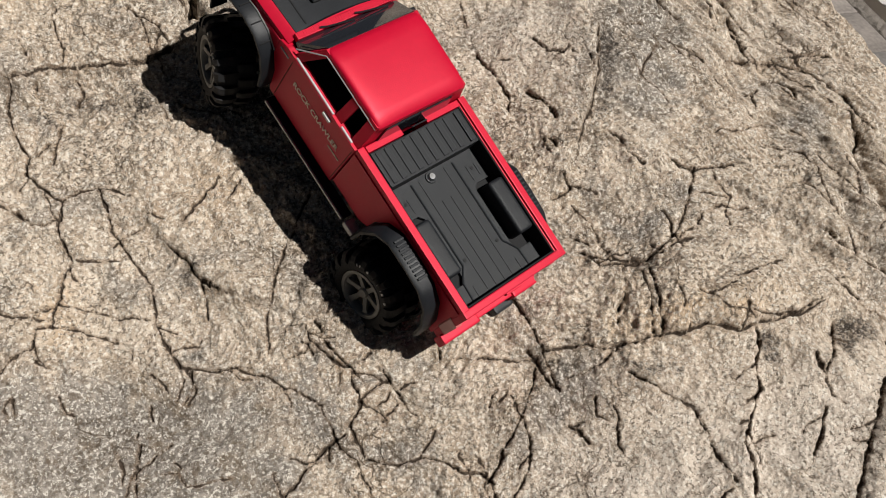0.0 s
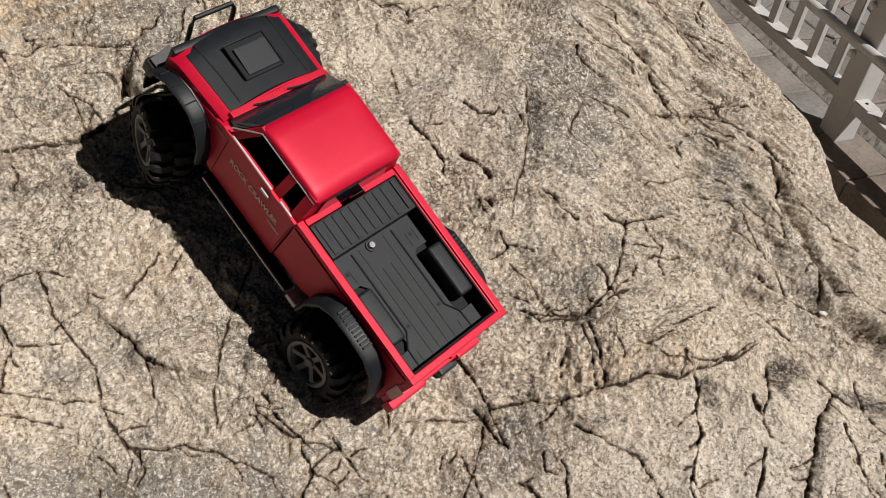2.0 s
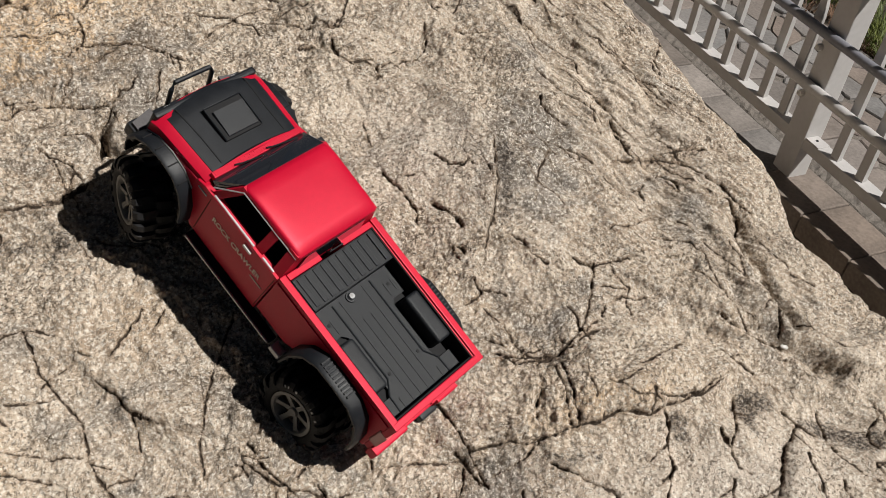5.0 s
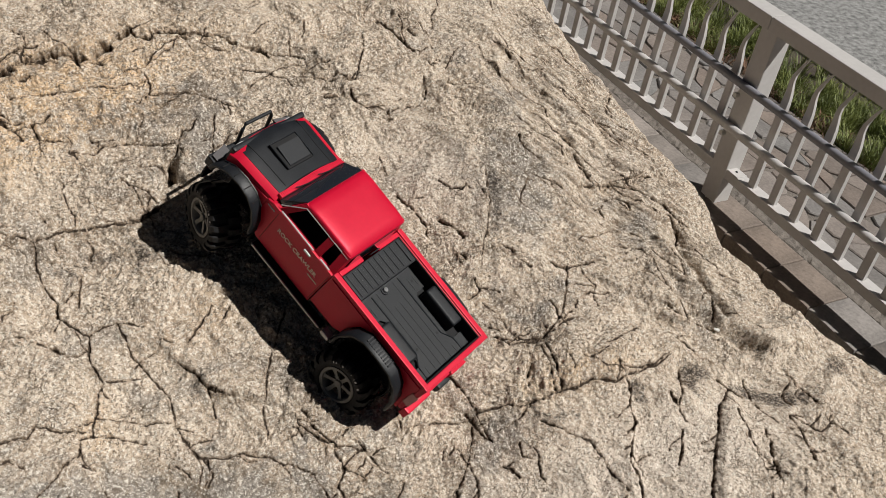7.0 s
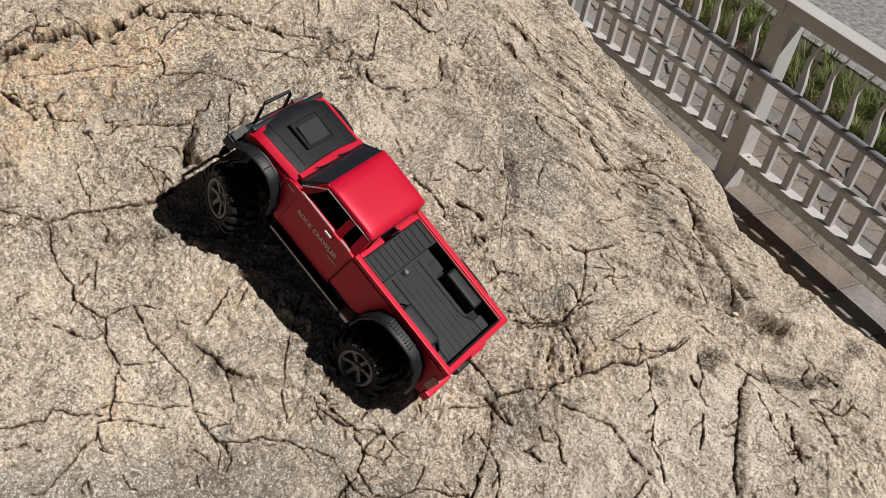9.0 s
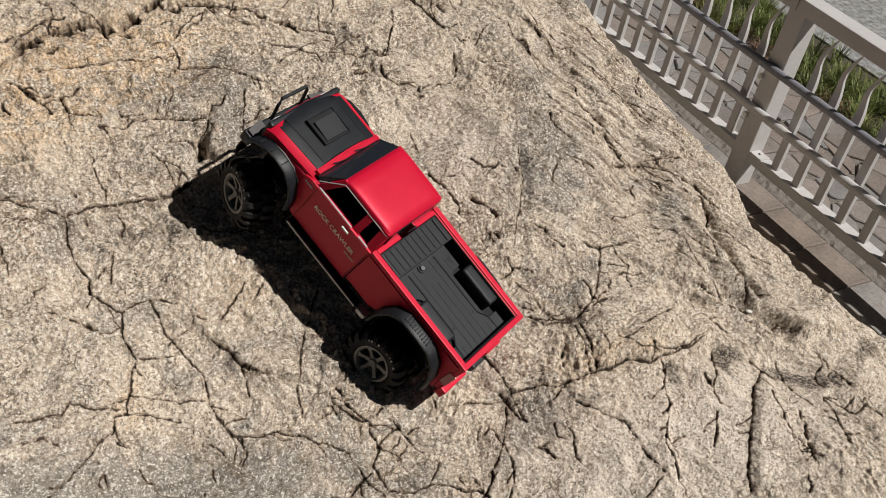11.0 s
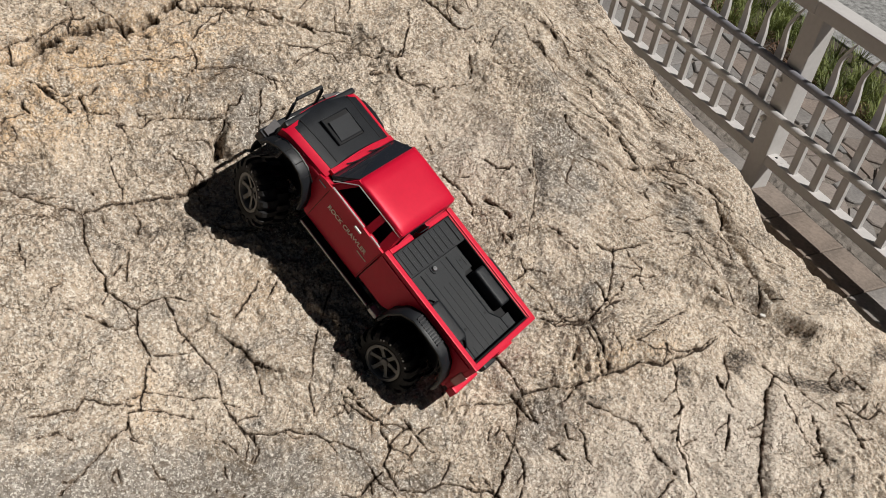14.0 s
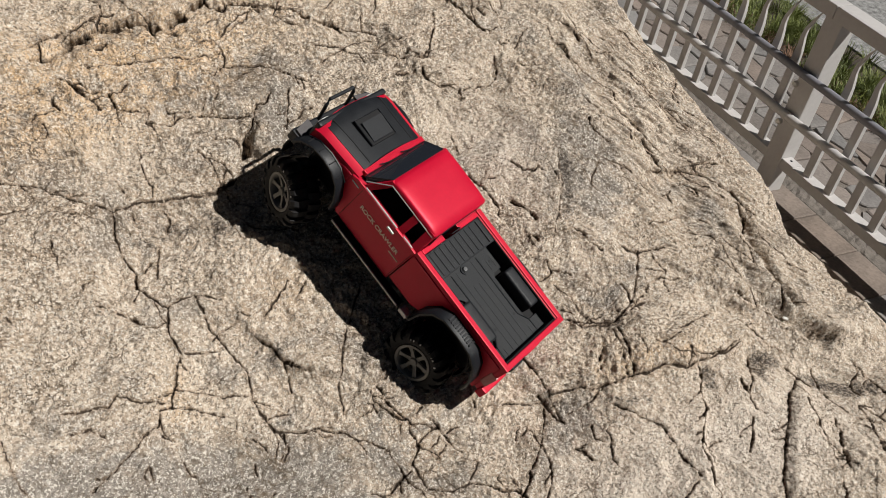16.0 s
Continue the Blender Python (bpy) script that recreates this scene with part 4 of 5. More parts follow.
def fence():
    f = thing("fence", "low grey painted metal railing with spear-topped pickets beside the path", "fence")
    y0, y1 = -2.55, 2.56
    part("bottom_rail", box(-0.018, 0.018, y0, y1, 0.101, 0.128, 0.002), fence_paint, f)
    part("middle_rail", tube([(-0.033, y0, 0.246), (-0.033, 0, 0.246), (-0.033, y1, 0.246)], 0.0118, 16), pipe_paint, f, smooth=True)
    part("upper_rail", tube([(-0.033, y0, 0.366), (-0.033, 0, 0.366), (-0.033, y1, 0.366)], 0.0110, 16), shaded_pipe, f, smooth=True)
    joints = [y0] + [y + 0.028 for y in POSTS[1:-1]] + [y1]
    for a, c in zip(joints, joints[1:]):
        part("top_rail", box(-0.026, 0.030, a + 0.0006, c - 0.0006, 0.519, 0.556, 0.003), fence_paint, f)
    for y in POSTS:
        p = part("post", box(-0.0205, 0.032, y - 0.004, y + 0.053, 0.0, 0.5195, 0.003), fence_paint, f)
        foot = part("rail_bracket", box(-0.0172, 0.0172, y - 0.046, y - 0.0045, 0.1275, 0.1305, 0.001), fence_paint, p)
        part("screw", cap_disc(0, 0.0035, 0.0015, 10), dark_void, foot, m=pose(0.0, y - 0.022, 0.1305, 0, -90, 0))
        for z in (0.214, 0.327):
            part("bolt", cap_disc(-0.0205, 0.008, -0.010, 14, y + 0.050, z), chip_white, p, "white bolt cap", smooth=True)
    first = None
    for a, c in zip(POSTS, POSTS[1:]):
        n = round((c - a - 0.16) / SPACING)
        for k in range(n + 1):
            y = a + 0.092 + k * (c - a - 0.184) / n if a != 0.0 else 0.1000 + k * 0.0757
            if a == -1.25:
                y = -0.0860 - (n - k) * SPACING
            if first is None:
                first = part("picket", picket_mesh(), fence_paint, f)
                first.matrix_basis = pose(0, y, 0)
            else:
                ob = new("picket", first.data)
                ob.parent, ob.matrix_basis = f, pose(0, y, 0)
    return f


fence()


# ---- grass on the verge ----
def grass():
    rng = random.Random(5)
    verts, faces = [], []
    for _ in range(900):
        cx0, cy0 = 0.635 + 0.32 * rng.random() ** 1.2, rng.uniform(-1.5, 4.3)
        if noise.noise(Vector((cx0 * 5, cy0 * 5, 4))) < -0.28:
            continue
        reach, size = rng.uniform(0.015, 0.05), rng.uniform(0.045, 0.095)
        for _ in range(rng.randint(35, 75)):
            a, off = rng.uniform(0, 6.283), reach * rng.random() ** 0.7
            dx, dy = math.cos(a), math.sin(a)
            x, y = cx0 + dx * off, cy0 + dy * off
            tall, lean, w = size * rng.uniform(0.5, 1.15), rng.uniform(0.1, 0.9), rng.uniform(0.0009, 0.0021)
            b = a + rng.uniform(-0.7, 0.7)
            dx, dy = math.cos(b), math.sin(b)
            base = len(verts)
            for s in (0.0, 0.4, 0.75):
                cx, cy, cz = x + dx * lean * tall * s * s, y + dy * lean * tall * s * s, -0.006 + tall * s
                ww = w * (1 - 0.55 * s)
                verts.extend(((cx - dy * ww, cy + dx * ww, cz), (cx + dy * ww, cy - dx * ww, cz)))
            verts.append((x + dx * lean * tall, y + dy * lean * tall, -0.006 + tall * (1 - 0.25 * lean)))
            faces.extend(((base, base + 1, base + 3, base + 2), (base + 2, base + 3, base + 5, base + 4), (base + 4, base + 5, base + 6)))
    me = bpy.data.meshes.new("grass")
    me.from_pydata(verts, [], faces)
    me.materials.append(blade_green)
    return tagged(new("grass", me), "unmown green and yellowing grass on the verge", "grass", kind="stuff")


grass()


def dry_weeds():
    """Low reddish-brown weeds and dead stems along the edge of the paving."""
    rng = random.Random(23)
    verts, faces = [], []
    for _ in range(260):
        x0, y0 = rng.uniform(0.622, 0.70), rng.uniform(-1.5, 4.3)
        for _ in range(rng.randint(14, 30)):
            a, tall, w = rng.uniform(0, 6.283), rng.uniform(0.012, 0.045), rng.uniform(0.0012, 0.0030)
            dx, dy, lean = math.cos(a), math.sin(a), rng.uniform(0.5, 1.6)
            x, y, base = x0 + dx * rng.uniform(0, 0.03), y0 + dy * rng.uniform(0, 0.03), len(verts)
            verts.extend(((x - dy * w, y + dx * w, -0.006), (x + dy * w, y - dx * w, -0.006), (x + dx * lean * tall * 0.5 + dy * w, y + dy * lean * tall * 0.5 - dx * w, tall * 0.6),
                          (x + dx * lean * tall * 0.5 - dy * w, y + dy * lean * tall * 0.5 + dx * w, tall * 0.6), (x + dx * lean * tall, y + dy * lean * tall, tall * 0.75)))
            faces.extend(((base, base + 1, base + 2, base + 3), (base + 3, base + 2, base + 4)))
    me = bpy.data.meshes.new("dry_weeds")
    me.from_pydata(verts, [], faces)
    me.materials.append(weed_brown)
    return tagged(new("dry_weeds", me), "dry reddish-brown weeds along the edge of the paving", "weeds", kind="stuff")


def pebbles():
    """A few pale pebbles lying on the soil of the verge."""
    rng = random.Random(31)
    for _ in range(9):
        size = rng.uniform(0.006, 0.012)
        rings = [[(1.3 * k * size * math.cos(a) * rng.uniform(0.85, 1.1), k * size * math.sin(a) * rng.uniform(0.85, 1.1), z * size) for a in (0.1, 0.9, 1.7, 2.6, 3.4, 4.2, 5.1, 5.8)] for z, k in ((0.0, 0.7), (0.4, 1.0), (0.8, 0.8), (1.05, 0.35))]
        ob = part("pebble", loft(rings), chip_white, m=pose(rng.uniform(0.626, 0.66), rng.uniform(-0.3, 1.9), -0.004, 0, 0, rng.uniform(0, 180)), smooth=True)
        tagged(ob, "small pale pebble lying on the soil of the verge", "pebble", "pebbles on the verge")


dry_weeds()
pebbles()


# ---- the toy truck ----
TRUCK = pose(-1.3062, -0.2471, 0.2626, 29.98, -1.49, 26.83)


def arch(cy, cz, r0, r1, a0, a1, n=16):
    pts = [(cy + r1 * math.cos(radians(a0 + (a1 - a0) * k / n)), cz + r1 * math.sin(radians(a0 + (a1 - a0) * k / n))) for k in range(n + 1)]
    return pts + [(cy + r0 * math.cos(radians(a1 - (a1 - a0) * k / n)), cz + r0 * math.sin(radians(a1 - (a1 - a0) * k / n))) for k in range(n + 1)]


def flare_mesh(outer, centre, x_out, x_in):
    """A wheel arch lip: a bent band with a rolled outer edge."""
    cy, cz = centre
    inset = lambda f: [(cy + (y - cy) * f, cz + (z - cz) * f) for y, z in outer]
    rings = []
    for (y, z), (y2, z2), (y3, z3) in zip(outer, inset(0.970), inset(0.925)):
        mid = x_out + (x_in - x_out) * 0.18
        rings.append([(x_in, y, z), (mid, y, z), (x_out, y2, z2), (x_out, y3, z3), (mid, y3, z3), (x_in, y3, z3)])
    return loft(rings)


def tyre_mesh():
    bm = lathe([(-0.0215, 0.0350), (-0.0258, 0.0375), (-0.0278, 0.0420), (-0.0285, 0.0490), (-0.0260, 0.0535), (-0.020, 0.0565), (0, 0.0575), (0.020, 0.0565), (0.0260, 0.0535), (0.0285, 0.0490), (0.0278, 0.0420), (0.0235, 0.0350)], 40)
    return bm


def lug_mesh(side):
    """One tread block, running over the tyre's shoulder."""
    rings = []
    for x, y0, y1, z0, z1 in ((-0.001, -0.0036, 0.0075, 0.054, 0.0612), (0.006, -0.0056, 0.0072, 0.054, 0.0628), (0.020, -0.0060, 0.0060, 0.053, 0.0626), (0.0268, -0.0052, 0.0052, 0.047, 0.0592), (0.0304, -0.0040, 0.0040, 0.047, 0.0520)):
        rings.append([(side * x, y0, z0), (side * x, y1, z0), (side * x, y1 - 0.0008, z1), (side * x, y0 + 0.0008, z1)])
    return loft(rings)


def rim_mesh():
    bm = lathe([(-0.022, 0.0405), (-0.0262, 0.0400), (-0.0270, 0.0372), (-0.0262, 0.0345), (-0.0225, 0.0325), (-0.010, 0.0315), (0.022, 0.035), (0.022, 0.0405)], 40)
    for k in range(6):
        a = 2 * math.pi * k / 6
        turn = Matrix.Rotation(a, 4, "X")
        rings = []
        for rad, half, x in ((0.006, 0.0048, -0.0185), (0.018, 0.0036, -0.0205), (0.028, 0.0040, -0.0225), (0.0345, 0.0062, -0.0235)):
            rings.append([turn @ Vector(p) for p in ((x, -half, rad), (x, half, rad), (x + 0.006, half * 0.8, rad), (x + 0.006, -half * 0.8, rad))])
        loft(rings, bm)
    cap_disc(-0.012, 0.0090, -0.0105, 16, 0, 0, bm)
    bmesh.ops.scale(bm, vec=(1.0, 0.90, 0.90), verts=bm.verts)
    return bm


def text_mesh(words, size, mat, parent, m, label=""):
    curve = bpy.data.curves.new("text", "FONT")
    curve.body, curve.size, curve.extrude, curve.offset = words, size, 0.0002, 0.00025
    ob = new("text", curve)
    me = bpy.data.meshes.new_from_object(ob.evaluated_get(bpy.context.evaluated_depsgraph_get()))
    bpy.data.objects.remove(ob)
    me.name = "lettering"
    me.materials.clear()
    me.materials.append(mat)
    out = new("lettering", me)
    out.parent, out.matrix_basis = parent, m
    return tagged(out, label)


def toy_truck():
    t = thing("toy_truck", "red and black plastic remote-controlled pickup toy standing on the boulder", "toy truck", TRUCK)
    # chassis
    part("chassis", box(-0.052, 0.052, -0.262, 0.215, 0.040, 0.100, 0.006), dark_void, t, "black underbody")
    # bed sides, front wall and tailgate, hollow in the middle
    side = [(-0.280, 0.080), (-0.280, 0.175), (-0.0425, 0.175), (-0.0425, 0.080), (-0.105, 0.080)]
    side += [(-0.196 + 0.066 * math.cos(radians(a)), 0.086 + 0.062 * math.sin(radians(a))) for a in range(10, 171, 16)] + [(-0.268, 0.080)]
    for sx, name in ((-1, "bed_side"), (1, "bed_side")):
        part(name, prism(side, sx * 0.0895, sx * 0.078, 0.0012), red_paint, t)
        part("bed_rail", box(min(sx * 0.0905, sx * 0.0800), max(sx * 0.0905, sx * 0.0800), -0.2812, -0.0415, 0.1735, 0.1785, 0.0012), red_paint, t)
    # raised bead added to give the highlight line of the side's groove
    for sx in (-1, 1):
        part("rail_highlight_bead", tube([(sx * 0.0900, -0.278, 0.1665), (sx * 0.0900, -0.160, 0.1665), (sx * 0.0900, -0.044, 0.1665)], 0.0011, 6), red_paint, t)
    part("bed_front", box(-0.078, -0.020, -0.0515, -0.0425, 0.10, 0.1775, 0.001), red_paint, t)
    part("bed_front", box(0.020, 0.078, -0.0515, -0.0425, 0.10, 0.1775, 0.001), red_paint, t)
    gate = part("tailgate", box(-0.0905, 0.0905, -0.2895, -0.2790, 0.088, 0.1780, 0.0015), red_paint, t)
    part("handle", box(-0.014, 0.014, -0.2925, -0.2890, 0.158, 0.166, 0.001), red_paint, gate)
    # liner
    outline = [(-0.0785, -0.0500), (-0.0785, -0.148), (-0.052, -0.148), (-0.0455, -0.155), (-0.0455, -0.243), (-0.052, -0.251), (-0.0785, -0.251), (-0.0785, -0.2795)]
    outline += [(-x, y) for x, y in outline[::-1]]
    liner = part("bed_liner", loft([[(x, y, 0.116) for x, y in outline], [(x, y, 0.1215) for x, y in outline], [(x * 0.994, y, 0.122) for x, y in outline]]), liner_plastic, t, "matt black ribbed bed liner")
    part("bed_floor", box(-0.0785, 0.0785, -0.2795, -0.0500, 0.108, 0.1165), dark_void, t)
    for x, y0, y1 in ((0.0075, -0.275, -0.146), (0.022, -0.275, -0.108), (0.039, -0.275, -0.259), (0.052, -0.143, -0.122), (0.0655, -0.140, -0.122)):
        for sx in (-1, 1):
            part("rib", box(sx * x - 0.0017, sx * x + 0.0017, y0, y1, 0.1218, 0.1231, 0.0006, 2), liner_plastic, liner)
    for sx in (-1, 1):
        part("rib", tube([(sx * 0.036, -0.108, 0.1222), (sx * 0.036, -0.230, 0.1222), (sx * 0.050, -0.250, 0.1222), (sx * 0.051, -0.276, 0.1216)], 0.0016, 6), liner_plastic, liner)
        for y, x in ((-0.127, 0.058), (-0.226, 0.029)):
            part("screw_hole", cap_disc(0, 0.0026, 0.0006, 10), dark_void, liner, m=pose(sx * x, y, 0.1222, 0, -90, 0))
        well = box(min(sx * 0.0775, sx * 0.0520), max(sx * 0.0775, sx * 0.0520), -0.236, -0.157, 0.100, 0.1440, 0.006, 4)
        part("wheel_box", well, liner_plastic, t, "black wheel housing inside the bed", smooth=True)
        part("inner_panel", box(min(sx * 0.0785, sx * 0.0765), max(sx * 0.0785, sx * 0.0765), -0.279, -0.050, 0.122, 0.1735, 0.0005, 1), dark_void, t)
    part("gate_lining", box(-0.0765, 0.0765, -0.2795, -0.2765, 0.122, 0.172, 0.0008, 1), dark_void, t)
    # raised ribbed deck at the front of the bed
    deck = part("bed_box", box(-0.0755, 0.0755, -0.1030, -0.0520, 0.121, 0.1560, 0.0018), liner_plastic, t, "black ribbed storage box lid")
    for k in range(9):
        x = -0.066 + 0.0142 * k
        part("rib", box(x - 0.0042, x + 0.0042, -0.1000, -0.0550, 0.156, 0.1574, 0.0007, 1), liner_plastic, deck)
    part("latch", box(0.0625, 0.0725, -0.1000, -0.0550, 0.156, 0.1590, 0.0012), liner_plastic, deck)
    part("latch_label", box(0.0650, 0.0700, -0.083, -0.072, 0.159, 0.1595), black_plastic, deck)
    knob = part("knob", cap_disc(0, 0.0052, 0.006, 18), steel, t, "shiny steel bolt head", m=pose(-0.004, -0.112, 0.122, 0, -90, 0), smooth=True)
    part("washer", lathe([(0, 0.0052), (0.0022, 0.0056), (0.0022, 0.0078), (0, 0.0082)], 20), black_plastic, knob, smooth=True)
    # the whole lining sits high in the bed
    for ob in t.children:
        if ob.name.split(".")[0] in ("bed_liner", "bed_floor", "wheel_box", "bed_box", "knob"):
            ob.matrix_basis = Matrix.Translation((0, 0, 0.018 if ob.name.startswith("bed_box") else 0.027)) @ ob.matrix_basis
    # rear bumper
    for x0, x1 in ((-0.094, -0.030), (0.034, 0.094)):
        part("rear_bumper", box(x0, x1, -0.303, -0.288, 0.082, 0.104, 0.003), red_paint, t)
    part("rear_bumper", box(-0.032, 0.036, -0.299, -0.288, 0.082, 0.100, 0.002), red_paint, t)
    part("tow_hitch", box(0.010, 0.044, -0.310, -0.270, 0.056, 0.080, 0.004), black_plastic, t)
    for sx in (-1, 1):
        part("tail_light", box(min(sx * 0.0912, sx * 0.080), max(sx * 0.0912, sx * 0.080), -0.2920, -0.2760, 0.108, 0.146, 0.002), lamp_red, t, "frosted red tail lamp")
    # cab: lower body with doors
    lower = [(-0.0405, 0.072), (-0.0405, 0.172), (0.112, 0.172), (0.128, 0.1675), (0.128, 0.110), (0.105, 0.072)]
    for sx in (-1, 1):
        panel = part("door_panel", prism(lower, sx * 0.0905, sx * 0.080, 0.0016), red_paint, t)
        part("door_gap", box(min(sx * 0.0910, sx * 0.0895), max(sx * 0.0910, sx * 0.0895), -0.0385, -0.0375, 0.078, 0.164), dark_void, panel)
        part("door_gap", box(min(sx * 0.0910, sx * 0.0895), max(sx * 0.0910, sx * 0.0895), 0.0960, 0.0970, 0.078, 0.164), dark_void, panel)
        part("door_handle", box(min(sx * 0.0935, sx * 0.0900), max(sx * 0.0935, sx * 0.0900), 0.008, 0.024, 0.158, 0.1625, 0.001), trim_silver, panel, "pale door handle")
        for y0, y1 in ((0.012, 0.096), (-0.030, -0.006)):
            part("window_sill", box(min(sx * 0.0895, sx * 0.0865), max(sx * 0.0895, sx * 0.0865), y0, y1, 0.1722, 0.1738, 0.0004, 1), trim_silver, panel)
        part("vent", box(min(sx * 0.0915, sx * 0.0895), max(sx * 0.0915, sx * 0.0895), 0.104, 0.122, 0.158, 0.161, 0.0006, 1), trim_silver, panel)
        # pillars
        for (yb, yt, w) in ((0.100, 0.070, 0.006), (0.004, 0.004, 0.007), (-0.034, -0.030, 0.008)):
            bm = loft([[(sx * 0.0885, yb - w, 0.164), (sx * 0.0885, yb + w, 0.164), (sx * 0.0835, yb + w, 0.164), (sx * 0.0835, yb - w, 0.164)],
                       [(sx * 0.0735, yt - w, 0.218), (sx * 0.0735, yt + w, 0.218), (sx * 0.0685, yt + w, 0.218), (sx * 0.0685, yt - w, 0.218)]])
            part("pillar", bm, red_paint, t)
        part("mirror", box(min(sx * 0.101, sx * 0.088), max(sx * 0.101, sx * 0.088), 0.086, 0.095, 0.166, 0.181, 0.002), black_plastic, t) if sx > 0 else None
    part("cab_interior", box(-0.080, 0.080, -0.036, 0.105, 0.110, 0.164, 0.004), dark_void, t, "dark cab interior")
    part("seat", box(-0.060, 0.060, -0.030, 0.000, 0.160, 0.196, 0.006), dark_void, t)
    # roof, a shallow crowned panel
    rings = []
    for y, half, z in ((-0.0410, 0.0690, 0.2120), (-0.0400, 0.0715, 0.2180), (-0.0350, 0.0728, 0.2222), (-0.020, 0.0735, 0.2240), (0.050, 0.0740, 0.2240), (0.068, 0.0738, 0.2225), (0.0755, 0.0725, 0.2190), (0.0785, 0.0705, 0.2140)):
        turn = [math.pi * k / 18 for k in range(19)]
        rings.append([(-half * math.copysign(abs(math.cos(a)) ** 0.34, math.cos(a)), y, 0.2100 + (z - 0.2100) * math.sin(a) ** 0.25) for a in turn])
    part("roof", loft(rings), red_paint, t, smooth=True)
    for sx in (-1, 1):
        part("drip_line", tube([(sx * 0.0742, -0.038, 0.2125), (sx * 0.0748, 0.070, 0.2125), (sx * 0.0860, 0.104, 0.1800)], 0.0011, 6), trim_silver, t, "thin pale trim line")
    part("cab_rear", loft([[(-0.088, -0.0425, 0.150), (0.088, -0.0425, 0.150), (0.088, -0.036, 0.150), (-0.088, -0.036, 0.150)],
                           [(-0.070, -0.0385, 0.215), (0.070, -0.0385, 0.215), (0.070, -0.032, 0.215), (-0.070, -0.032, 0.215)]]), red_paint, t)
    part("rear_window", loft([[(-0.060, -0.0440, 0.176), (0.060, -0.0440, 0.176), (0.060, -0.038, 0.176), (-0.060, -0.038, 0.176)],
                              [(-0.054, -0.0415, 0.207), (0.054, -0.0415, 0.207), (0.054, -0.036, 0.207), (-0.054, -0.036, 0.207)]]), glass_dark, t, "black rear window")
    part("rear_hatch_latch", tube([(-0.012, -0.046, 0.184), (-0.012, -0.050, 0.190), (0.012, -0.050, 0.190), (0.012, -0.046, 0.184)], 0.0011, 6), black_plastic, t)
    part("windscreen", loft([[(-0.0815, 0.1125, 0.1800), (0.0815, 0.1125, 0.1800), (0.0815, 0.106, 0.1760), (-0.0815, 0.106, 0.1760)],
                             [(-0.0690, 0.0775, 0.2170), (0.0690, 0.0775, 0.2170), (0.0690, 0.072, 0.2130), (-0.0690, 0.072, 0.2130)]]), glass_dark, t, "dark tinted windscreen")
    # hood with black centre
    def hood_rings(share, lift, thick, y0=0.117, y1=0.2275, n=18):
        """Sections over the crowned bonnet, with rounded shoulders; share: how much of its width they cover."""
        out = []
        for k in range(9):
            s = k / 8
            half, z = 0.0862 + 0.0036 * s, 0.1838 - 0.0060 * s - 0.0150 * max(0, s - 0.80) ** 2 * 10 + lift
            top = []
            for j in range(n + 1):
                q = share * (2 * j / n - 1)
                bow = 1 - (2 * j / n - 1) ** 2
                top.append((half * q, y0 + (y1 - y0) * s + 0.006 * bow * (1 - s) + 0.009 * bow * s, z - 0.0022 * q**2 - 0.0085 * abs(q) ** 9))
            out.append([(-half * share, top[0][1], top[0][2] - thick)] + top + [(half * share, top[-1][1], top[-1][2] - thick)])
        return out
    hood = part("hood", loft(hood_rings(1.0, -0.001, 0.034)), red_paint, t, smooth=True)
    panel = part("hood_panel", loft(hood_rings(0.850, -0.0002, 0.003, 0.1215, 0.2268)), black_plastic, hood, "matt black bonnet panel", smooth=True)
    for sx in (-1, 1):
        part("hood_groove", tube([(sx * 0.056, 0.128, 0.1818), (sx * 0.056, 0.170, 0.1796), (sx * 0.059, 0.222, 0.1763)], 0.0013, 6), dark_void, panel)
    scoop = part("hood_scoop", box(-0.032, 0.032, 0.149, 0.203, 0.178, 0.1856, 0.003), dark_void, hood, "black bonnet scoop")
    part("scoop_lid", loft([[(-0.0250, 0.1525, 0.1850), (0.0285, 0.1525, 0.1850), (0.0285, 0.1925, 0.1850), (-0.0250, 0.1925, 0.1850)],
                            [(-0.0235, 0.1540, 0.1868), (0.0270, 0.1540, 0.1868), (0.0270, 0.1915, 0.1902), (-0.0235, 0.1915, 0.1902)]]), black_plastic, scoop)
    part("scoop_lip", tube([(-0.031, 0.150, 0.1860), (-0.031, 0.202, 0.1860), (0.031, 0.202, 0.1860), (0.031, 0.150, 0.1860)], 0.0013, 6), black_plastic, scoop)
    cowl = part("cowl", box(-0.078, 0.078, 0.1130, 0.1225, 0.174, 0.1836, 0.001), red_paint, t)
    for k in range(38):
        part("cowl_rib", box(-0.074 + 0.004 * k - 0.0009, -0.074 + 0.004 * k + 0.0009, 0.1140, 0.1215, 0.1836, 0.1841), red_paint, cowl)
    for x in (-0.044, 0.012):
        part("wiper", tube([(x, 0.116, 0.1860), (x + 0.010, 0.113, 0.1870), (x + 0.050, 0.108, 0.1865)], 0.0013, 6), black_plastic, t)
    # nose
    part("front_panel", box(-0.0865, 0.0865, 0.2230, 0.2340, 0.105, 0.1735, 0.004), black_plastic, t, "black radiator front")
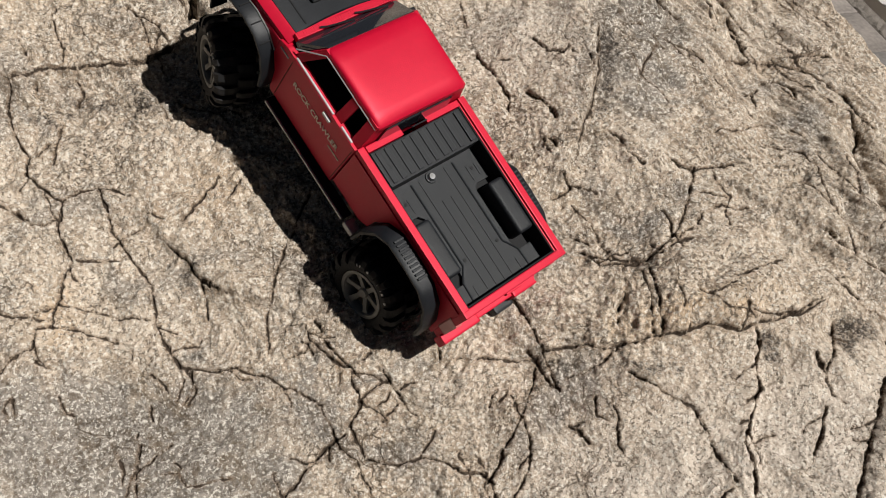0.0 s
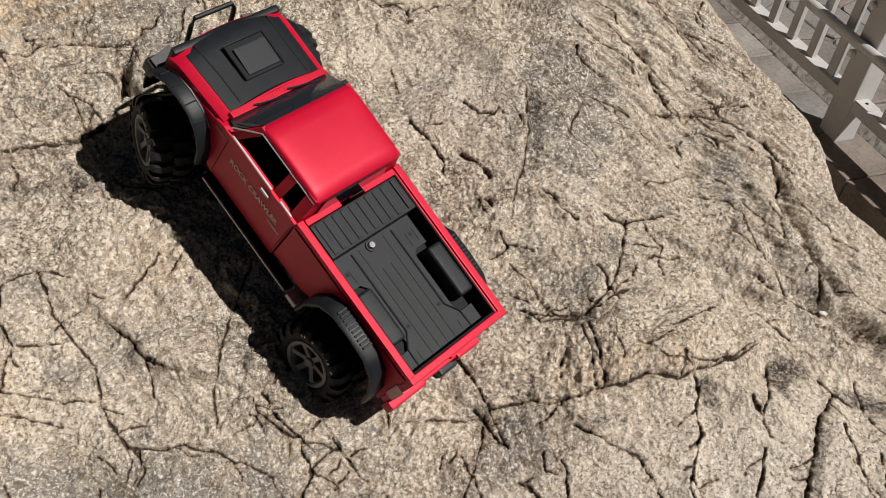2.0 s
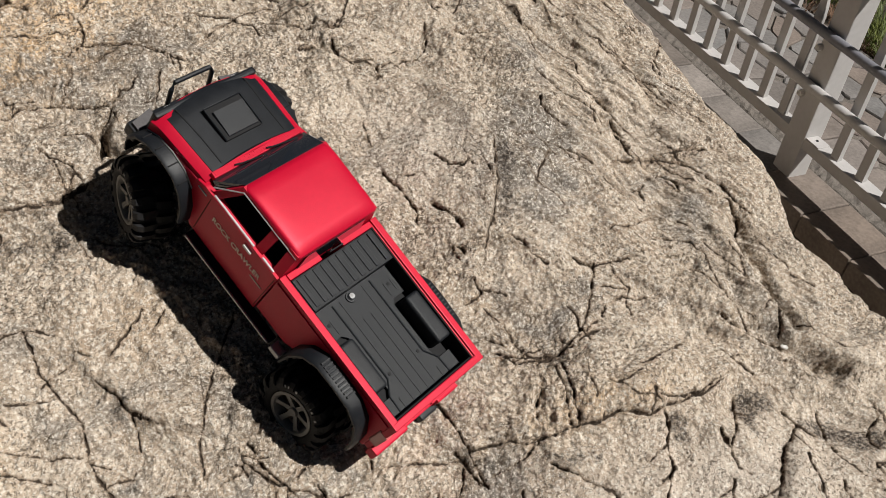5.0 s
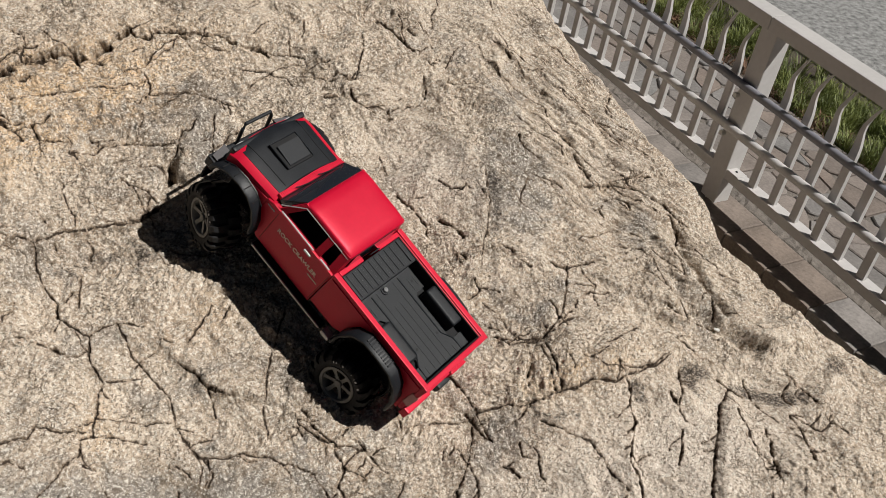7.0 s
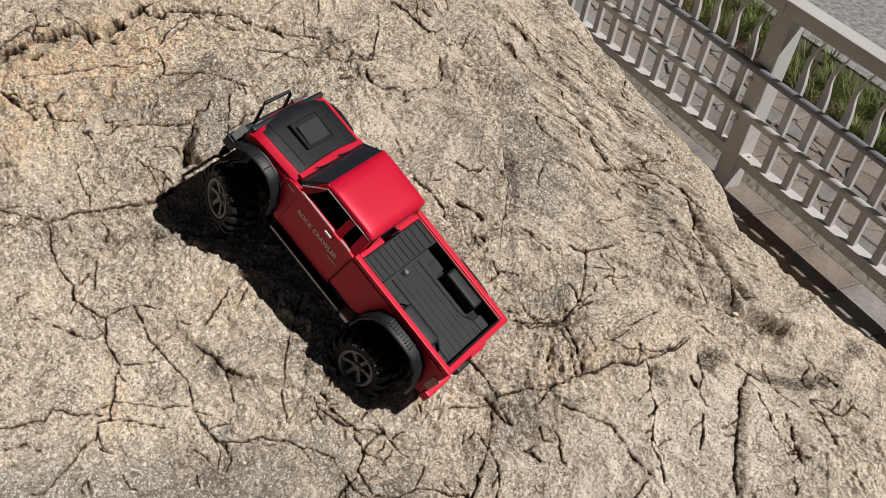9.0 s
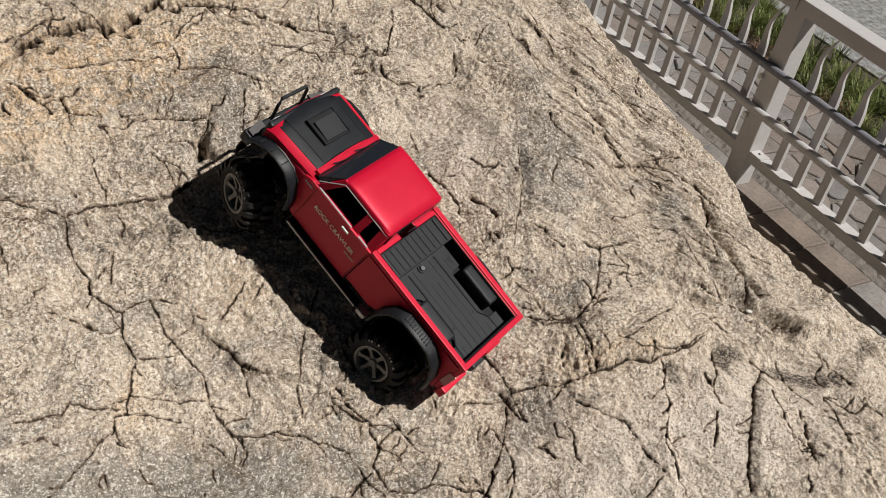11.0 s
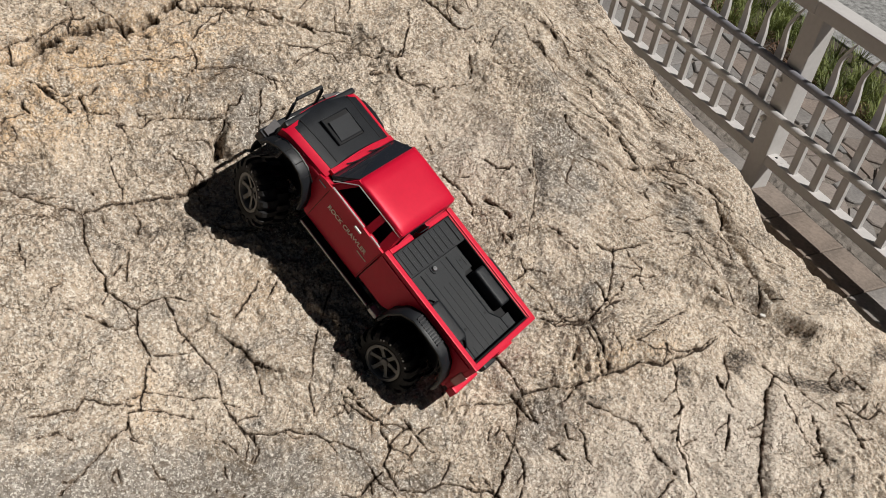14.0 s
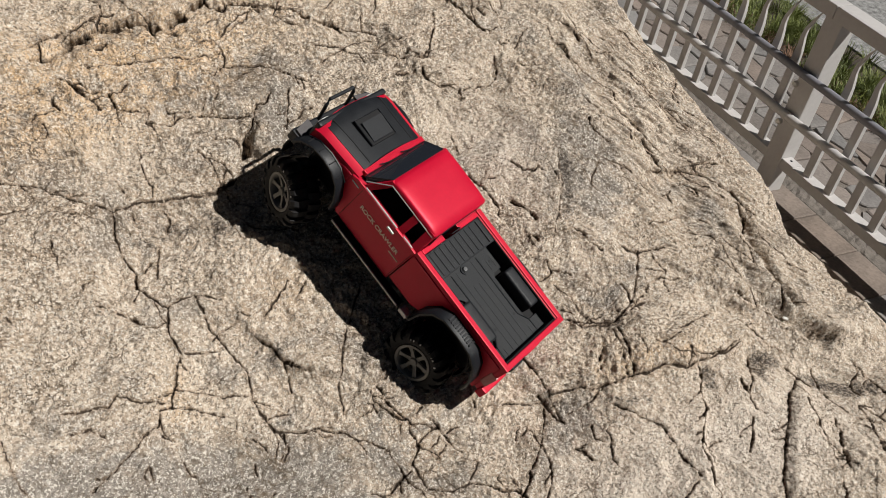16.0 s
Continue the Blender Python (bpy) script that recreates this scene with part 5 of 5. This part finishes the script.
    for sx in (-1, 1):
        part("headlight", cap_disc(0, 0.016, 0.004, 20), trim_silver, t, m=pose(sx * 0.058, 0.2340, 0.148, 0, 0, 90), smooth=True)
        part("front_fender", prism([(0.128, 0.110), (0.128, 0.1640), (0.2160, 0.1600), (0.2270, 0.1540), (0.2300, 0.130)] + [(0.178 + 0.056 * math.cos(radians(a)), 0.092 + 0.056 * math.sin(radians(a))) for a in range(40, 141, 20)], sx * 0.0895, sx * 0.076, 0.0035), red_paint, t)
        # wheel arch flares
        flare = part("front_flare", flare_mesh([(0.108, 0.084), (0.113, 0.112), (0.128, 0.138), (0.150, 0.153), (0.178, 0.157), (0.206, 0.153), (0.228, 0.139), (0.240, 0.118)], (0.178, 0.086), sx * 0.1100, sx * 0.0880), black_plastic, t, "black wheel arch flare", smooth=True)
        for y, z in ((0.139, 0.1463), (0.164, 0.1556), (0.192, 0.1556), (0.217, 0.1468)):
            part("flare_notch", tube([(sx * 0.091, y, z), (sx * 0.1070, y, z)], 0.0010, 6), dark_void, flare)
        part("flare_edge", tube([(sx * 0.0902, 0.128, 0.1395), (sx * 0.0902, 0.150, 0.1545), (sx * 0.0902, 0.178, 0.1585), (sx * 0.0902, 0.206, 0.1545), (sx * 0.0902, 0.228, 0.1405)], 0.0010, 6), trim_silver, flare)
        flare = part("rear_flare", flare_mesh([(-0.274, 0.080), (-0.270, 0.112), (-0.254, 0.143), (-0.230, 0.158), (-0.195, 0.161), (-0.158, 0.160), (-0.136, 0.145), (-0.122, 0.114), (-0.118, 0.080)], (-0.196, 0.080), sx * 0.1140, sx * 0.0880), black_plastic, t, "black louvred wheel arch flare", smooth=True)
        for k in range(10):
            y = -0.162 - 0.0060 * k
            part("louvre", box(min(sx * 0.0935, sx * 0.1085), max(sx * 0.0935, sx * 0.1085), y - 0.0016, y + 0.0016, 0.1595, 0.1630, 0.0007, 2), liner_plastic, flare)
        for cy in (-0.187, 0.187):
            part("wheel_housing", prism(arch(cy * 1.0, 0.072, 0.063, 0.066, -20, 200), sx * 0.088, sx * 0.062, 0), dark_void, t)
        step = part("side_step", box(min(sx * 0.100, sx * 0.084), max(sx * 0.100, sx * 0.084), -0.092, 0.098, 0.056, 0.064, 0.002), black_plastic, t, "black side step with a pale edge")
        part("step_edge", box(min(sx * 0.1015, sx * 0.0990), max(sx * 0.1015, sx * 0.0990), -0.090, 0.096, 0.0605, 0.0645, 0.0006, 1), trim_silver, step)
        part("step_end", box(min(sx * 0.104, sx * 0.088), max(sx * 0.104, sx * 0.088), -0.117, -0.097, 0.060, 0.070, 0.002), trim_silver, step)
    part("front_bumper", box(-0.098, 0.098, 0.2340, 0.2560, 0.098, 0.122, 0.004), black_plastic, t)
    for sx in (-1, 1):
        part("bumper_wing", loft([[(sx * 0.094, 0.230, 0.122), (sx * 0.094, 0.250, 0.122), (sx * 0.060, 0.258, 0.122), (sx * 0.060, 0.236, 0.122)],
                                  [(sx * 0.094, 0.230, 0.127), (sx * 0.094, 0.250, 0.127), (sx * 0.060, 0.258, 0.127), (sx * 0.060, 0.236, 0.127)]]), sheen_plastic, t, "bumper corner plate with its glancing reflection put into the grey")
    part("bull_bar", tube([(-0.036, 0.250, 0.118), (-0.035, 0.256, 0.160), (-0.030, 0.259, 0.170), (0.030, 0.259, 0.170), (0.035, 0.256, 0.160), (0.036, 0.250, 0.118)], 0.0034, 8), black_plastic, t, smooth=True)
    # writing on the doors
    turn = Matrix(((0, 0, -1, 0), (-1, 0, 0, 0), (0, 1, 0, 0), (0, 0, 0, 1)))
    text_mesh("ROCK CRAWLER", 0.0132, print_paint, t, Matrix.Translation((-0.0912, 0.080, 0.132)) @ turn, "pale painted lettering")
    part("print_bar", box(-0.0914, -0.0906, -0.032, -0.008, 0.122, 0.1242), print_paint, t, "small pale printed line")
    # axles and wheels
    lugs = {}
    for y, tip, steer, right_z in ((-0.187, 9.0, 0.0, 0.058), (0.187, -3.0, -20.0, 0.064)):
        left = Matrix.Translation((-0.0905, y, 0.0140 if y < 0 else 0.0090)) @ pose(0, 0, 0, 9, tip, steer)
        right = Matrix.Translation((0.108, y, right_z)) @ pose(0, 0, 0, 26, -8, 180 + steer)
        a, c = left.translation, right.translation
        part("axle", tube([a, (a + c) / 2, c], 0.009, 12), dark_void, t, smooth=True)
        for m in (left, right):
            w = part("wheel", tyre_mesh(), rubber, t, "black knobbly rubber tyre", m=m, smooth=True)
            for side in (-1, 1):
                for k in range(18):
                    turned = Matrix.Rotation(2 * math.pi * (k + (0.5 if side > 0 else 0)) / 18, 4, "X")
                    if side not in lugs:
                        lugs[side] = part("tread_lug", lug_mesh(side), rubber, w, m=turned)
                    else:
                        ob = new("tread_lug", lugs[side].data)
                        ob.parent, ob.matrix_basis = w, turned
            part("rim", rim_mesh(), rim_metal, w, "grey six-spoke rim", smooth=True)
            for k in range(10):
                a = radians(-62 + 8 * k + (18 if k > 4 else 0))
                part("sidewall_bar", box(-0.0290, -0.0280, -0.0015, 0.0015, 0.0468, 0.0505), trim_silver, w, m=Matrix.Rotation(a, 4, "X"))
            # dark disc added to stand in for the shaded recess behind the spokes
            part("rim_backing", cap_disc(-0.004, 0.033, 0.004), dark_void, w)
        for x in (-0.045, 0.045):
            part("damper", tube([(x, y, 0.050), (x, y * 0.93, 0.098)], 0.006, 10), dark_void, t)
    return t


toy_truck()


# ---- paving pieces ----
def slab_row():
    first = None
    y = -2.34 + 0.03
    while y < 4.3:
        if first is None:
            first = part("slab", box(-0.0810, 0.058, 0.0015, 0.1545, -0.035, 0.02, 0.003, 2), slab_stone, paving)
            ob = first
        else:
            ob = new("slab", first.data)
            ob.parent = paving
        ob.matrix_basis = pose(0, y, random.uniform(-0.002, 0.0015), random.uniform(-0.2, 0.2), random.uniform(-0.3, 0.3), 0)
        y += 0.156


def flagstones():
    rng = random.Random(11)
    nx, y0, y1, size = 4, -1.8, 4.2, 0.135
    ny = int((y1 - y0) / size)
    grid = [[Vector((0.140 + 0.473 * i / nx + (rng.uniform(-0.042, 0.042) if 0 < i < nx else 0), y0 + size * (j + 0.35 * (i % 2)) + rng.uniform(-0.045, 0.045), 0)) for j in range(ny + 1)] for i in range(nx + 1)]
    for i in range(nx):
        for j in range(ny):
            ring = [grid[i][j], grid[i + 1][j], grid[i + 1][j + 1], grid[i][j + 1]]
            mid = sum(ring, Vector()) / 4
            ring = [mid + (p - mid) * (1 - 0.004 / max(0.02, (p - mid).length)) for p in ring]
            top = 0.02 + rng.uniform(-0.003, 0.002)
            cut = []
            for a in range(4):
                p, q, r = ring[a - 1], ring[a], ring[(a + 1) % 4]
                s = rng.uniform(0.06, 0.22)
                cut += [q + (p - q) * s, q + (r - q) * s * rng.uniform(0.6, 1.2)]
            bm = loft([[(p.x, p.y, -0.05) for p in cut], [(p.x, p.y, top - 0.003) for p in cut], [(mid.x + (p.x - mid.x) * 0.96, mid.y + (p.y - mid.y) * 0.96, top) for p in cut]])
            part("flagstone", bm, flag_stone, paving)


slab_row()
flagstones()
